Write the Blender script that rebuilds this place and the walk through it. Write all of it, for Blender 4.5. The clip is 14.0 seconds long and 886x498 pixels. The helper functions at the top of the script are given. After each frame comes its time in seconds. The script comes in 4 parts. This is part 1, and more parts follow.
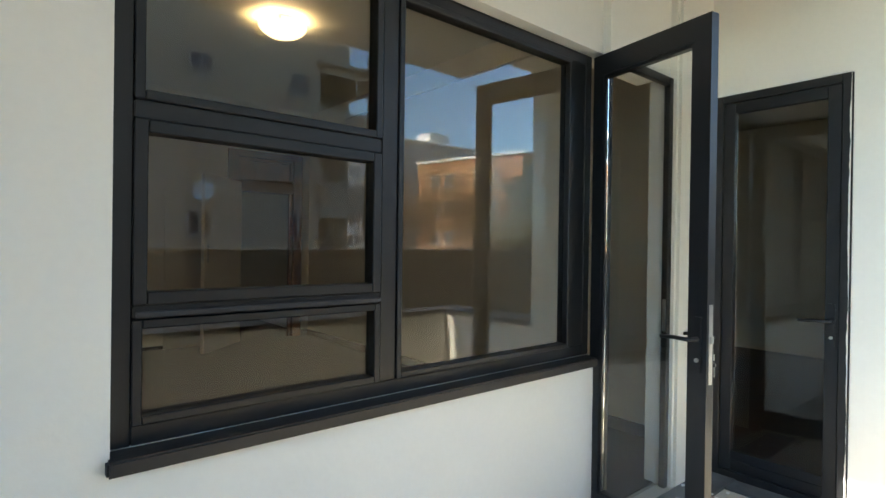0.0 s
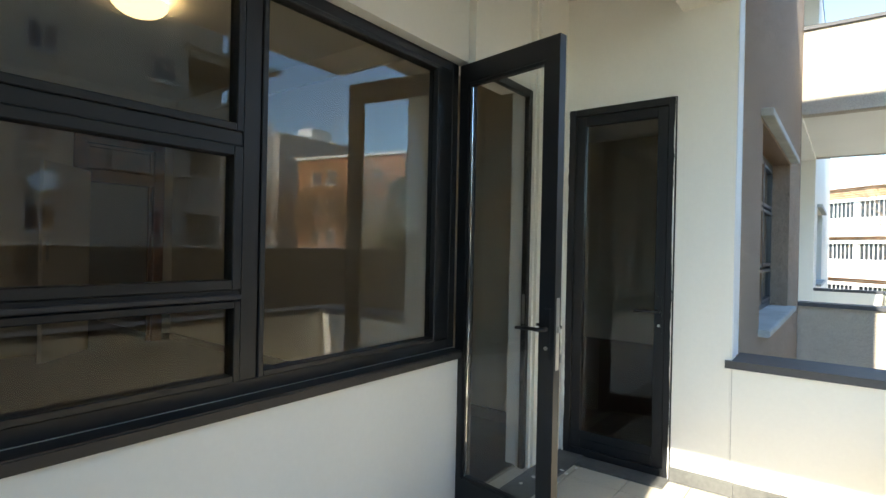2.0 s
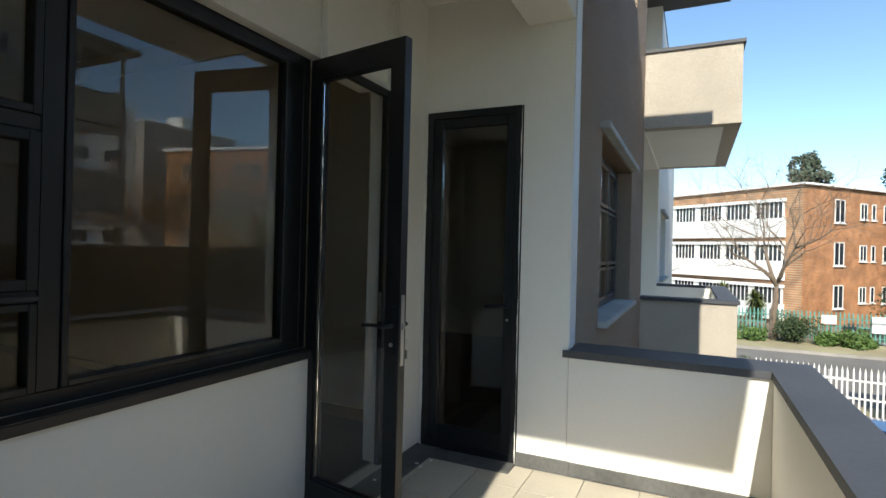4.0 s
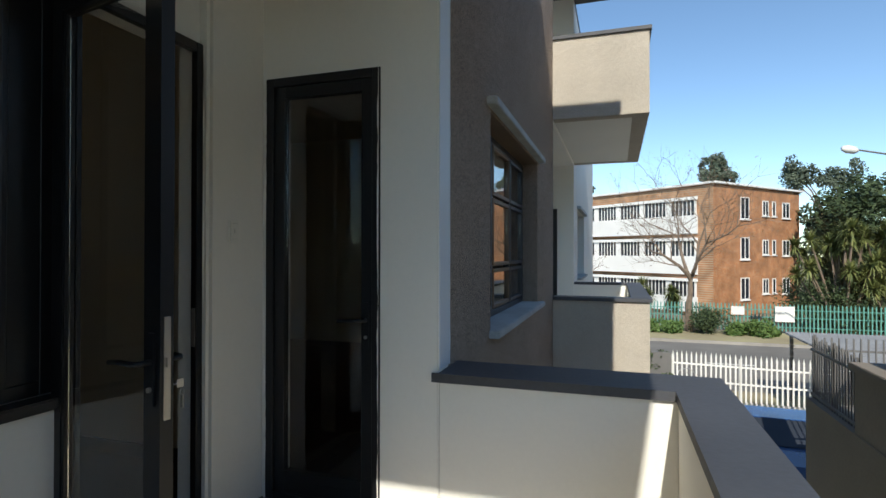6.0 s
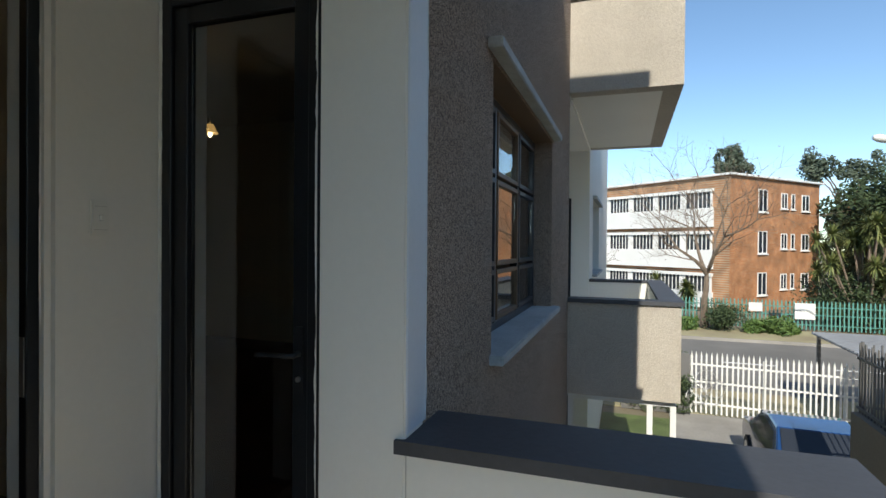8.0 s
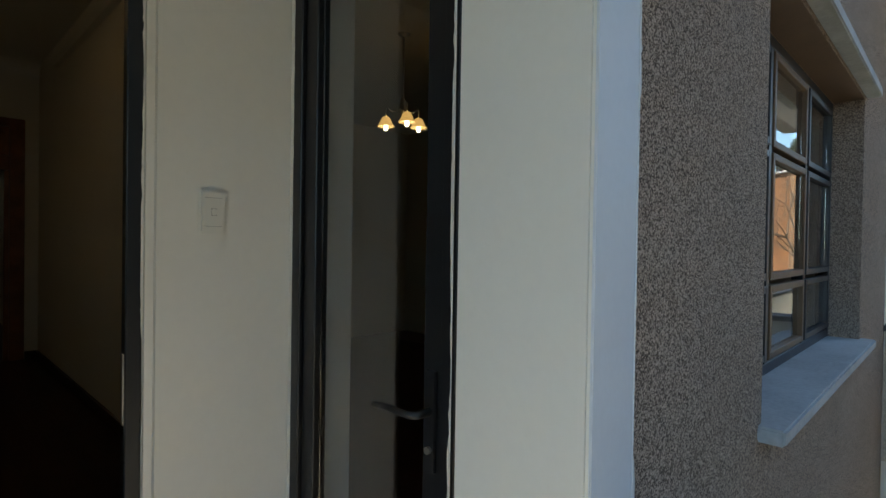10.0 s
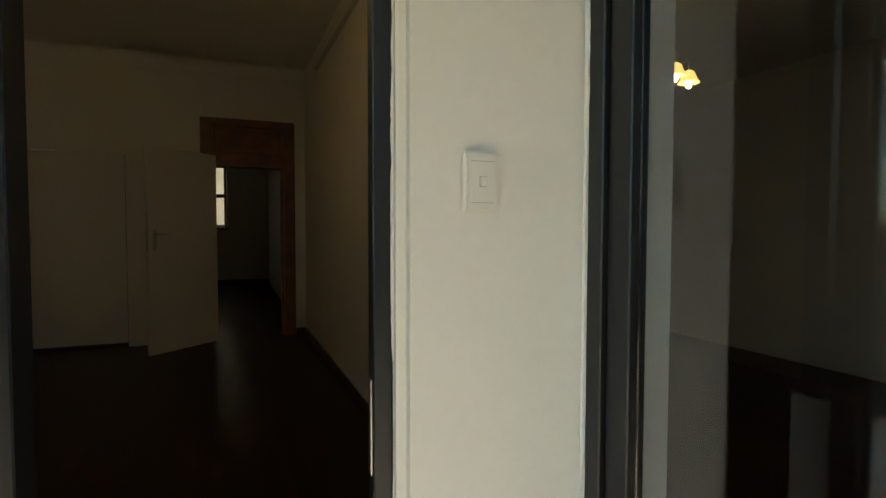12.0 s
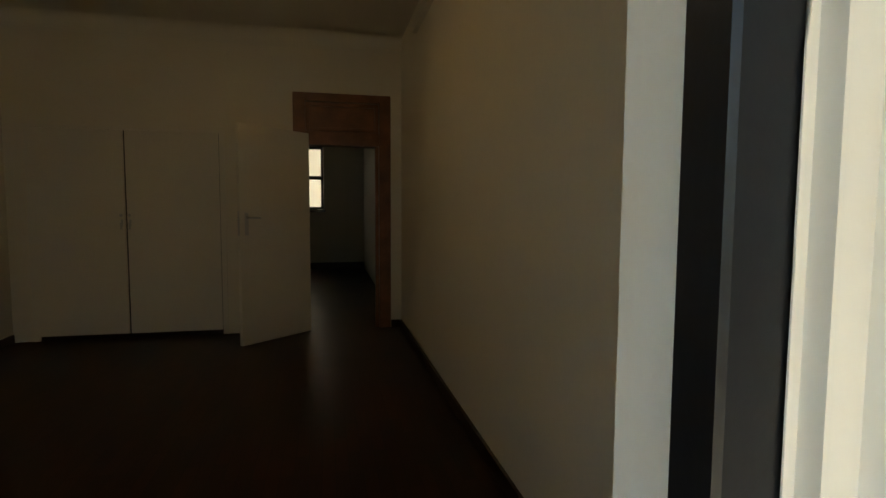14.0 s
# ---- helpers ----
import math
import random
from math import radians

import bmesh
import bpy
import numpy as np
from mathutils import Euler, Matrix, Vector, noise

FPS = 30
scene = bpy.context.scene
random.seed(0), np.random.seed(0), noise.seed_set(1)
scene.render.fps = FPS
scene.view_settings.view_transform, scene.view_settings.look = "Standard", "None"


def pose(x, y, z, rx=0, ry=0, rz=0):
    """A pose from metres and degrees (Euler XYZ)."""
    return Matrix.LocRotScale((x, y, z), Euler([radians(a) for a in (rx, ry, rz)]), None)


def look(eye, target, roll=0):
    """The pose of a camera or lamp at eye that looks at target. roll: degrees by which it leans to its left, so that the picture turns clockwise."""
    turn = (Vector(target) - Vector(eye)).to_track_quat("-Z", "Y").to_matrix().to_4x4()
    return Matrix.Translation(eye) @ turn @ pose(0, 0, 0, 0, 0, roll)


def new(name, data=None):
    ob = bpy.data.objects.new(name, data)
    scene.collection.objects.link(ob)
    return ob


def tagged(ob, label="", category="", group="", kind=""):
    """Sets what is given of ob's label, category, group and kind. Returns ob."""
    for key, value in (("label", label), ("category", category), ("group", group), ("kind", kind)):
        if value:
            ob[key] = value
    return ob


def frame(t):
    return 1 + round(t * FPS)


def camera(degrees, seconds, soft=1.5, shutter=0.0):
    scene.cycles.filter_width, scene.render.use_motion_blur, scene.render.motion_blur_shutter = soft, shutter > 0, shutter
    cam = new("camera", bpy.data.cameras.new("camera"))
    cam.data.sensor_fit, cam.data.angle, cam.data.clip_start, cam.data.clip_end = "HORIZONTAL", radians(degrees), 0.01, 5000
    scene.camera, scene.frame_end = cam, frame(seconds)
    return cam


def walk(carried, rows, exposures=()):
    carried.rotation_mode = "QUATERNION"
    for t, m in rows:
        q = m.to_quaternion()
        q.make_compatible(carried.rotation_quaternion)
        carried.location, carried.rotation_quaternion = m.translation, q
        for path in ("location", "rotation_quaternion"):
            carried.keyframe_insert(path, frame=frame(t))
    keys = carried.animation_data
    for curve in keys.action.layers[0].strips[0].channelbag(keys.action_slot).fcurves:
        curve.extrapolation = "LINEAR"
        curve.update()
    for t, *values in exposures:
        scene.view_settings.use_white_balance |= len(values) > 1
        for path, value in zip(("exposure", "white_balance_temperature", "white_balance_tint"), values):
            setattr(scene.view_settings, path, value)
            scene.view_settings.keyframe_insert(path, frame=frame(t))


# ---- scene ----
cam = camera(79.7, 14.0)
PATH = [
    (0, (0.483, 0.013, 1.339), (1.867, 1.660, 1.328), 0.8),
    (0.5, (0.473, -0.012, 1.346), (1.943, 1.557, 1.326), 1.1),
    (1, (0.482, -0.032, 1.341), (2.037, 1.453, 1.323), 1.2),
    (1.5, (0.490, -0.052, 1.338), (2.125, 1.346, 1.320), 1.3),
    (2, (0.491, -0.073, 1.331), (2.199, 1.233, 1.326), 1.2),
    (2.5, (0.494, -0.096, 1.330), (2.268, 1.119, 1.327), 1.2),
    (3, (0.497, -0.118, 1.322), (2.335, 0.998, 1.327), 1.2),
    (3.5, (0.502, -0.160, 1.337), (2.399, 0.855, 1.334), 1.5),
    (4, (0.573, -0.237, 1.330), (2.519, 0.681, 1.332), 1.4),
    (4.2, (0.606, -0.272, 1.325), (2.570, 0.604, 1.329), 1.3),
    (6.3, (1.503, -0.382, 1.318), (3.552, 0.272, 1.329), 0.2),
    (6.5, (1.587, -0.363, 1.320), (3.639, 0.283, 1.325), 0.4),
    (7, (1.816, -0.315, 1.319), (3.870, 0.323, 1.317), 0.6),
    (7.2, (1.913, -0.290, 1.327), (3.967, 0.349, 1.324), 0.6),
    (9.5, (2.811, -0.079, 1.355), (4.463, 1.048, 1.327), 0.7),
    (10, (2.960, -0.017, 1.352), (4.496, 1.487, 1.327), 0.9),
    (10.2, (3.002, -0.003, 1.347), (4.335, 1.530, 1.319), 0.6),
    (10.5, (3.025, 0.028, 1.340), (4.249, 1.610, 1.312), 0.4),
    (11, (3.058, 0.178, 1.335), (4.087, 1.893, 1.304), 0.1),
    (11.5, (3.073, 0.370, 1.340), (3.953, 2.166, 1.298), 0.3),
    (12, (3.106, 0.536, 1.340), (3.863, 2.385, 1.260), 0.1),
    (12.5, (3.145, 0.738, 1.352), (3.802, 2.624, 1.251), 0.2),
    (13, (3.140, 0.911, 1.352), (3.701, 2.827, 1.233), 0.1),
    (13.5, (3.136, 1.094, 1.357), (3.622, 3.030, 1.231), 0.3),
    (14, (3.183, 1.275, 1.365), (3.613, 3.223, 1.215), 0.3),
]
EXPOSURE = [(0, 2.5, 6900, 5), (1.5, 2.15, 6900, 5), (3, 1.4, 6800, 5), (4, 0.7, 6650, 6), (6.5, 0.26, 6500, 7), (7.2, 0.27, 6500, 7), (9.5, 0.78, 6850, 6),
            (10.5, 1.42, 7100, 5), (11, 1.62, 7300, 4), (11.5, 1.78, 7400, 4), (12, 2.2, 7550, 3), (13, 2.6, 7550, 3), (14, 2.9, 7550, 4)]
K = 0.93   # metres for one unit of the plan
walk(cam, [(t, look(Vector(e) * K, Vector(g) * K, r)) for t, e, g, r in PATH], EXPOSURE)

# world, sun, exposure
SUN_TRAVEL = Vector((1.0, 0.10, -0.76))
world = bpy.data.worlds.new("sky")
scene.world = world
world.use_nodes = True
wt = world.node_tree
sky = wt.nodes.new("ShaderNodeTexSky")
sky.sky_type = "NISHITA"
sky.sun_disc = False
sky.altitude = 1700
sky.sun_elevation = math.atan2(0.76, 1.004)
sky.sun_rotation = math.atan2(-1.0, -0.10)
sky.air_density, sky.dust_density, sky.ozone_density = 1.0, 0.05, 1.2
wt.nodes["Background"].inputs["Strength"].default_value = 0.15
tint = wt.nodes.new("ShaderNodeMix")     # a clear highveld winter sky, slightly more azure
tint.data_type, tint.blend_type = "RGBA", "MULTIPLY"
tint.inputs[0].default_value, tint.inputs[7].default_value = 1.0, (0.90, 1.0, 1.03, 1)
wt.links.new(sky.outputs[0], tint.inputs[6])
wt.links.new(tint.outputs[2], wt.nodes["Background"].inputs["Color"])
sun = new("sun", bpy.data.lights.new("sun", "SUN"))
sun.data.energy, sun.data.angle, sun.data.color = 4.5, radians(0.5), (1.0, 0.94, 0.85)
sun.matrix_world = look((0, 0, 30), Vector((0, 0, 30)) + SUN_TRAVEL)


# ---- materials ----
def mat(name, base, rough=0.6, var=0.12, scale=6.0, bump=0.15, bscale=60.0, metal=0.0, coat=0.0, second=None, dist=0.004):
    """A painted or natural surface: two scales of colour variation, fine relief."""
    m = bpy.data.materials.new(name)
    m.use_nodes = True
    t = m.node_tree
    p = t.nodes["Principled BSDF"]
    p.inputs["Roughness"].default_value = rough
    p.inputs["Metallic"].default_value = metal
    p.inputs["Coat Weight"].default_value = coat
    co = t.nodes.new("ShaderNodeTexCoord")
    n1 = t.nodes.new("ShaderNodeTexNoise")
    n1.inputs["Scale"].default_value, n1.inputs["Detail"].default_value = scale / 4, 6
    n2 = t.nodes.new("ShaderNodeTexNoise")
    n2.inputs["Scale"].default_value, n2.inputs["Detail"].default_value = bscale, 4
    for n in (n1, n2):
        t.links.new(co.outputs["Object"], n.inputs["Vector"])
    add = t.nodes.new("ShaderNodeMix")
    add.data_type = "FLOAT"
    add.inputs[0].default_value = 0.3
    t.links.new(n1.outputs[0], add.inputs[2])
    t.links.new(n2.outputs[0], add.inputs[3])
    ramp = t.nodes.new("ShaderNodeValToRGB")
    lo = [max(0, c * (1 - var)) for c in base]
    hi = [min(1, c * (1 + var)) for c in (second or base)]
    ramp.color_ramp.elements[0].position, ramp.color_ramp.elements[0].color = 0.33, (*lo, 1)
    ramp.color_ramp.elements[1].position, ramp.color_ramp.elements[1].color = 0.67, (*hi, 1)
    t.links.new(add.outputs[0], ramp.inputs[0])
    t.links.new(ramp.outputs[0], p.inputs["Base Color"])
    if bump:
        b = t.nodes.new("ShaderNodeBump")
        b.inputs["Strength"].default_value, b.inputs["Distance"].default_value = bump, dist
        t.links.new(n2.outputs[0], b.inputs["Height"])
        t.links.new(b.outputs[0], p.inputs["Normal"])
    return m


def roughcast(name, dark, light):
    """Pebbly thrown render: small stones proud of a duller binder."""
    m = bpy.data.materials.new(name)
    m.use_nodes = True
    t = m.node_tree
    p = t.nodes["Principled BSDF"]
    p.inputs["Roughness"].default_value = 0.9
    co = t.nodes.new("ShaderNodeTexCoord")
    v = t.nodes.new("ShaderNodeTexVoronoi")
    v.inputs["Scale"].default_value = 290
    n = t.nodes.new("ShaderNodeTexNoise")
    n.inputs["Scale"].default_value, n.inputs["Detail"].default_value = 1.3, 5
    n3 = t.nodes.new("ShaderNodeTexNoise")
    n3.inputs["Scale"].default_value, n3.inputs["Detail"].default_value = 60, 3
    for k in (v, n, n3):
        t.links.new(co.outputs["Object"], k.inputs["Vector"])
    sep = t.nodes.new("ShaderNodeSeparateColor")
    t.links.new(v.outputs["Color"], sep.inputs[0])
    ramp = t.nodes.new("ShaderNodeValToRGB")
    ramp.color_ramp.elements[0].color, ramp.color_ramp.elements[1].color = (*dark, 1), (*light, 1)
    ramp.color_ramp.elements[0].position, ramp.color_ramp.elements[1].position = 0.25, 0.8
    t.links.new(sep.outputs[0], ramp.inputs[0])
    mul = t.nodes.new("ShaderNodeMix")
    mul.data_type, mul.blend_type = "RGBA", "MULTIPLY"
    mul.inputs[0].default_value = 0.35
    t.links.new(ramp.outputs[0], mul.inputs[6])
    t.links.new(n.outputs[0], mul.inputs[7])
    t.links.new(mul.outputs[2], p.inputs["Base Color"])
    mixh = t.nodes.new("ShaderNodeMix")
    mixh.data_type = "FLOAT"
    mixh.inputs[0].default_value = 0.2
    t.links.new(v.outputs["Distance"], mixh.inputs[2])
    t.links.new(n3.outputs[0], mixh.inputs[3])
    b = t.nodes.new("ShaderNodeBump")
    b.invert = True
    b.inputs["Strength"].default_value, b.inputs["Distance"].default_value = 0.8, 0.006
    t.links.new(mixh.outputs[0], b.inputs["Height"])
    t.links.new(b.outputs[0], p.inputs["Normal"])
    return m


def brickwork(name, c1, c2, mortar, rot):
    """Face brick for walls that are never near; courses about 85 mm."""
    m = bpy.data.materials.new(name)
    m.use_nodes = True
    t = m.node_tree
    p = t.nodes["Principled BSDF"]
    p.inputs["Roughness"].default_value = 0.85
    co = t.nodes.new("ShaderNodeTexCoord")
    mp = t.nodes.new("ShaderNodeMapping")
    mp.inputs["Rotation"].default_value = rot
    t.links.new(co.outputs["Object"], mp.inputs[0])
    br = t.nodes.new("ShaderNodeTexBrick")
    br.inputs["Scale"].default_value = 1
    br.inputs["Brick Width"].default_value, br.inputs["Row Height"].default_value = 0.24, 0.085
    br.inputs["Mortar Size"].default_value = 0.008
    br.inputs["Color1"].default_value, br.inputs["Color2"].default_value = (*c1, 1), (*c2, 1)
    br.inputs["Mortar"].default_value = (*mortar, 1)
    t.links.new(mp.outputs[0], br.inputs[0])
    n = t.nodes.new("ShaderNodeTexNoise")
    n.inputs["Scale"].default_value, n.inputs["Detail"].default_value = 1.1, 8
    t.links.new(co.outputs["Object"], n.inputs[0])
    rr = t.nodes.new("ShaderNodeMapRange")
    rr.inputs[1].default_value, rr.inputs[2].default_value, rr.inputs[3].default_value, rr.inputs[4].default_value = 0.3, 0.7, 0.65, 1.25
    t.links.new(n.outputs[0], rr.inputs[0])
    mul = t.nodes.new("ShaderNodeMix")
    mul.data_type, mul.blend_type = "RGBA", "MULTIPLY"
    mul.inputs[0].default_value = 1
    t.links.new(br.outputs[0], mul.inputs[6])
    t.links.new(rr.outputs[0], mul.inputs[7])
    t.links.new(mul.outputs[2], p.inputs["Base Color"])
    return m


def glass_mat(name, tint, rough=0.0):
    m = bpy.data.materials.new(name)
    m.use_nodes = True
    p = m.node_tree.nodes["Principled BSDF"]
    p.inputs["Base Color"].default_value = (*tint, 1)
    p.inputs["Roughness"].default_value = rough
    p.inputs["Transmission Weight"].default_value = 1.0
    p.inputs["IOR"].default_value = 1.5
    return m


def glow(name, colour, strength):
    m = bpy.data.materials.new(name)
    m.use_nodes = True
    p = m.node_tree.nodes["Principled BSDF"]
    p.inputs["Base Color"].default_value = (0.8, 0.7, 0.5, 1)
    p.inputs["Emission Color"].default_value = (*colour, 1)
    p.inputs["Emission Strength"].default_value = strength
    return m


def leaf_mat(name, c1, c2):
    m = bpy.data.materials.new(name)
    m.use_nodes = True
    t = m.node_tree
    p = t.nodes["Principled BSDF"]
    p.inputs["Roughness"].default_value = 0.55
    g = t.nodes.new("ShaderNodeNewGeometry")
    ramp = t.nodes.new("ShaderNodeValToRGB")
    ramp.color_ramp.elements[0].color, ramp.color_ramp.elements[1].color = (*c1, 1), (*c2, 1)
    t.links.new(g.outputs["Random Per Island"], ramp.inputs[0])
    t.links.new(ramp.outputs[0], p.inputs["Base Color"])
    return m


def parquet(name):
    """Dark, waxed wood blocks of about 70 x 400 mm."""
    m = brickwork(name, (0.022, 0.007, 0.004), (0.040, 0.012, 0.006), (0.008, 0.004, 0.003), (0, 0, math.pi / 2))
    t = m.node_tree
    p = t.nodes["Principled BSDF"]
    p.inputs["Roughness"].default_value = 0.36
    p.inputs["Specular IOR Level"].default_value = 0.20
    for n in t.nodes:
        if n.type == "TEX_BRICK":
            n.inputs["Brick Width"].default_value, n.inputs["Row Height"].default_value = 0.42, 0.07
            n.inputs["Mortar Size"].default_value = 0.0015
    return m


PLASTER = mat("white_plaster", (0.82, 0.80, 0.735), 0.55, 0.03, 3, 0.12, 45)
PLASTER_IN = mat("interior_paint", (0.74, 0.68, 0.56), 0.6, 0.04, 3, 0.1, 50)
CEIL = mat("ceiling_paint", (0.72, 0.67, 0.56), 0.7, 0.04, 2, 0.08, 40)
# white plaster band; the blue of the sky light is mixed into its colour
BAND_SKYLIT = mat("skylit_corner_band", (0.68, 0.72, 0.76), 0.5, 0.04, 5, 0.15, 60)
CAST = roughcast("roughcast_render", (0.12, 0.082, 0.060), (0.70, 0.54, 0.42))
CAST_PALE = roughcast("pale_roughcast_render", (0.45, 0.39, 0.31), (0.84, 0.76, 0.64))
COPE = mat("coping_paint", (0.060, 0.062, 0.070), 0.6, 0.2, 7, 0.3, 40)
SKIRT = mat("dark_skirting_paint", (0.10, 0.10, 0.095), 0.6, 0.4, 14, 0.2, 40)
ALU = mat("black_aluminium", (0.007, 0.008, 0.010), 0.42, 0.25, 8, 0.05, 120)
SILLP = mat("black_sill_paint", (0.020, 0.018, 0.018), 0.5, 0.3, 8, 0.2, 60)
GREYSILL = mat("weathered_sill_paint", (0.42, 0.44, 0.44), 0.7, 0.25, 12, 0.3, 50)
STEELF = mat("grey_window_frame_paint", (0.032, 0.034, 0.040), 0.4, 0.2, 8, 0.1, 80)
BROWNF = mat("brown_window_beading", (0.16, 0.095, 0.05), 0.5, 0.2, 8, 0.1, 80)
STEEL = mat("brushed_steel", (0.55, 0.54, 0.52), 0.35, 0.12, 20, 0.1, 150, metal=1)
WHITEPL = mat("white_plastic", (0.79, 0.775, 0.71), 0.35, 0.02, 3, 0.0)
WOOD = mat("varnished_wood", (0.20, 0.075, 0.028), 0.35, 0.35, 22, 0.15, 70)
DARKWOOD = mat("dark_stained_wood", (0.035, 0.016, 0.009), 0.35, 0.3, 22, 0.15, 70)
DOORP = mat("white_door_paint", (0.72, 0.67, 0.57), 0.5, 0.05, 4, 0.06, 40)
TILE = mat("beige_floor_tile", (0.53, 0.475, 0.375), 0.55, 0.10, 7, 0.15, 50)
GROUT = mat("tile_grout", (0.28, 0.25, 0.20), 0.9, 0.2, 10, 0.3, 80)
PARQUET = parquet("dark_parquet")
GLASS = glass_mat("window_glass", (0.93, 0.95, 0.94))
FROST = glass_mat("obscure_glass", (0.95, 0.95, 0.92), 0.5)
DARKGL = mat("far_window_glass", (0.03, 0.035, 0.045), 0.08, 0.3, 2, 0.0)
WHITEW = mat("white_wall_paint", (0.78, 0.77, 0.74), 0.7, 0.06, 2, 0.2, 20)
GREYW = mat("grey_wall_paint", (0.44, 0.42, 0.39), 0.8, 0.10, 2, 0.2, 20)
BLOCKW = mat("cream_block_paint", (0.38, 0.33, 0.26), 0.8, 0.08, 1, 0.2, 20)
TERR = mat("brown_grey_terrace_paint", (0.22, 0.19, 0.155), 0.8, 0.15, 2, 0.2, 20)
CONC = mat("driveway_concrete", (0.30, 0.28, 0.25), 0.85, 0.25, 3, 0.3, 30)
ASPH = mat("road_asphalt", (0.17, 0.16, 0.145), 0.9, 0.2, 2, 0.3, 60)
VERGE = mat("sandy_verge", (0.36, 0.29, 0.19), 0.95, 0.3, 2, 0.4, 20, second=(0.30, 0.27, 0.15))
GRASS = mat("lawn_grass", (0.07, 0.12, 0.03), 0.9, 0.4, 6, 0.6, 90, second=(0.12, 0.16, 0.05), dist=0.03)
SOIL = mat("dry_ground", (0.22, 0.18, 0.12), 0.95, 0.3, 0.4, 0.4, 6)
BARK = mat("grey_brown_bark", (0.20, 0.15, 0.11), 0.9, 0.3, 30, 0.5, 40)
PALEW = mat("white_fence_paint", (0.74, 0.73, 0.69), 0.5, 0.08, 6, 0.1, 60)
GREENF = mat("teal_fence_paint", (0.10, 0.28, 0.24), 0.5, 0.15, 6, 0.1, 60)
RAILP = mat("rail_paint", (0.14, 0.135, 0.13), 0.5, 0.15, 6, 0.1, 60)
CARP = mat("blue_car_paint", (0.015, 0.055, 0.17), 0.22, 0.1, 3, 0.0, coat=0.8)
RUBBER = mat("tyre_rubber", (0.018, 0.018, 0.018), 0.8, 0.2, 10, 0.2, 60)
ROOFM = mat("corrugated_roof_sheet", (0.30, 0.31, 0.33), 0.5, 0.15, 4, 0.1, 30, metal=0.4)
SLATE = mat("dark_roof_edge", (0.05, 0.05, 0.055), 0.7, 0.2, 4, 0.2, 30)
LAMPG = glow("lamp_glass", (1.0, 0.68, 0.32), 0.75)
LAMPB = glow("lamp_bulb", (1.0, 0.76, 0.46), 27.0)
SHADEG = glow("shade_glass", (1.0, 0.58, 0.18), 0.32)
BULBG = glow("bulb", (1.0, 0.80, 0.50), 3.0)
LEAF_D = leaf_mat("dark_foliage", (0.020, 0.036, 0.014), (0.07, 0.10, 0.035))
LEAF_G = leaf_mat("bright_foliage", (0.05, 0.10, 0.02), (0.13, 0.20, 0.05))
LEAF_Y = leaf_mat("yucca_leaf", (0.08, 0.11, 0.03), (0.24, 0.25, 0.08))
LEAF_B = leaf_mat("dry_twig_leaf", (0.12, 0.07, 0.03), (0.26, 0.15, 0.06))
LEAF_E = leaf_mat("eucalyptus_foliage", (0.05, 0.07, 0.05), (0.15, 0.18, 0.12))


# ---- building helpers ----
def bx(bm, x0, x1, y0, y1, z0, z1):
    v = [bm.verts.new((x, y, z)) for z in (z0, z1) for y in (y0, y1) for x in (x0, x1)]
    for f in ((0, 2, 3, 1), (4, 5, 7, 6), (0, 1, 5, 4), (2, 6, 7, 3), (0, 4, 6, 2), (1, 3, 7, 5)):
        bm.faces.new([v[i] for i in f])
    return bm


def box(x0, x1, y0, y1, z0, z1, bevel=0.0, steps=2):
    bm = bx(bmesh.new(), x0, x1, y0, y1, z0, z1)
    if bevel:
        bmesh.ops.bevel(bm, geom=bm.edges[:], offset=bevel, segments=steps, affect="EDGES")
    return bm


def tube(bm, pts, r0, r1=None, n=8):
    """A closed, tapering tube through the points."""
    r1 = r0 if r1 is None else r1
    pts = [Vector(p) for p in pts]
    rings = []
    for i, p in enumerate(pts):
        d = (pts[min(i + 1, len(pts) - 1)] - pts[max(i - 1, 0)]).normalized()
        a = d.orthogonal().normalized()
        b = d.cross(a)
        r = r0 + (r1 - r0) * i / (len(pts) - 1)
        rings.append([bm.verts.new(p + r * (math.cos(k * math.tau / n) * a + math.sin(k * math.tau / n) * b)) for k in range(n)])
    for u, v in zip(rings, rings[1:]):
        da = min(range(n), key=lambda s: (u[0].co - v[s].co).length)
        for k in range(n):
            bm.faces.new((u[k], u[(k + 1) % n], v[(k + 1 + da) % n], v[(k + da) % n]))
    bm.faces.new(rings[0][::-1])
    bm.faces.new(rings[-1])
    return bm


def lathe(bm, profile, at=(0, 0, 0), n=24):
    """A turned shape: profile of (radius, height) round the vertical through at."""
    at = Vector(at)
    rings = [[bm.verts.new(at + Vector((r * math.cos(k * math.tau / n), r * math.sin(k * math.tau / n), h))) for k in range(n)] for r, h in profile]
    for u, v in zip(rings, rings[1:]):
        for k in range(n):
            bm.faces.new((u[k], u[(k + 1) % n], v[(k + 1) % n], v[k]))
    return bm


def part(name, bm, material, parent=None, label="", smooth=False):
    bmesh.ops.recalc_face_normals(bm, faces=bm.faces[:])
    me = bpy.data.meshes.new(name)
    bm.to_mesh(me)
    bm.free()
    me.materials.append(material)
    if smooth:
        me.polygons.foreach_set("use_smooth", [True] * len(me.polygons))
    ob = new(name, me)
    if parent:
        ob.parent = parent
        if parent.type == "EMPTY":
            ob.matrix_parent_inverse = parent.matrix_basis.inverted()
    if label:
        ob["label"] = label
    return ob


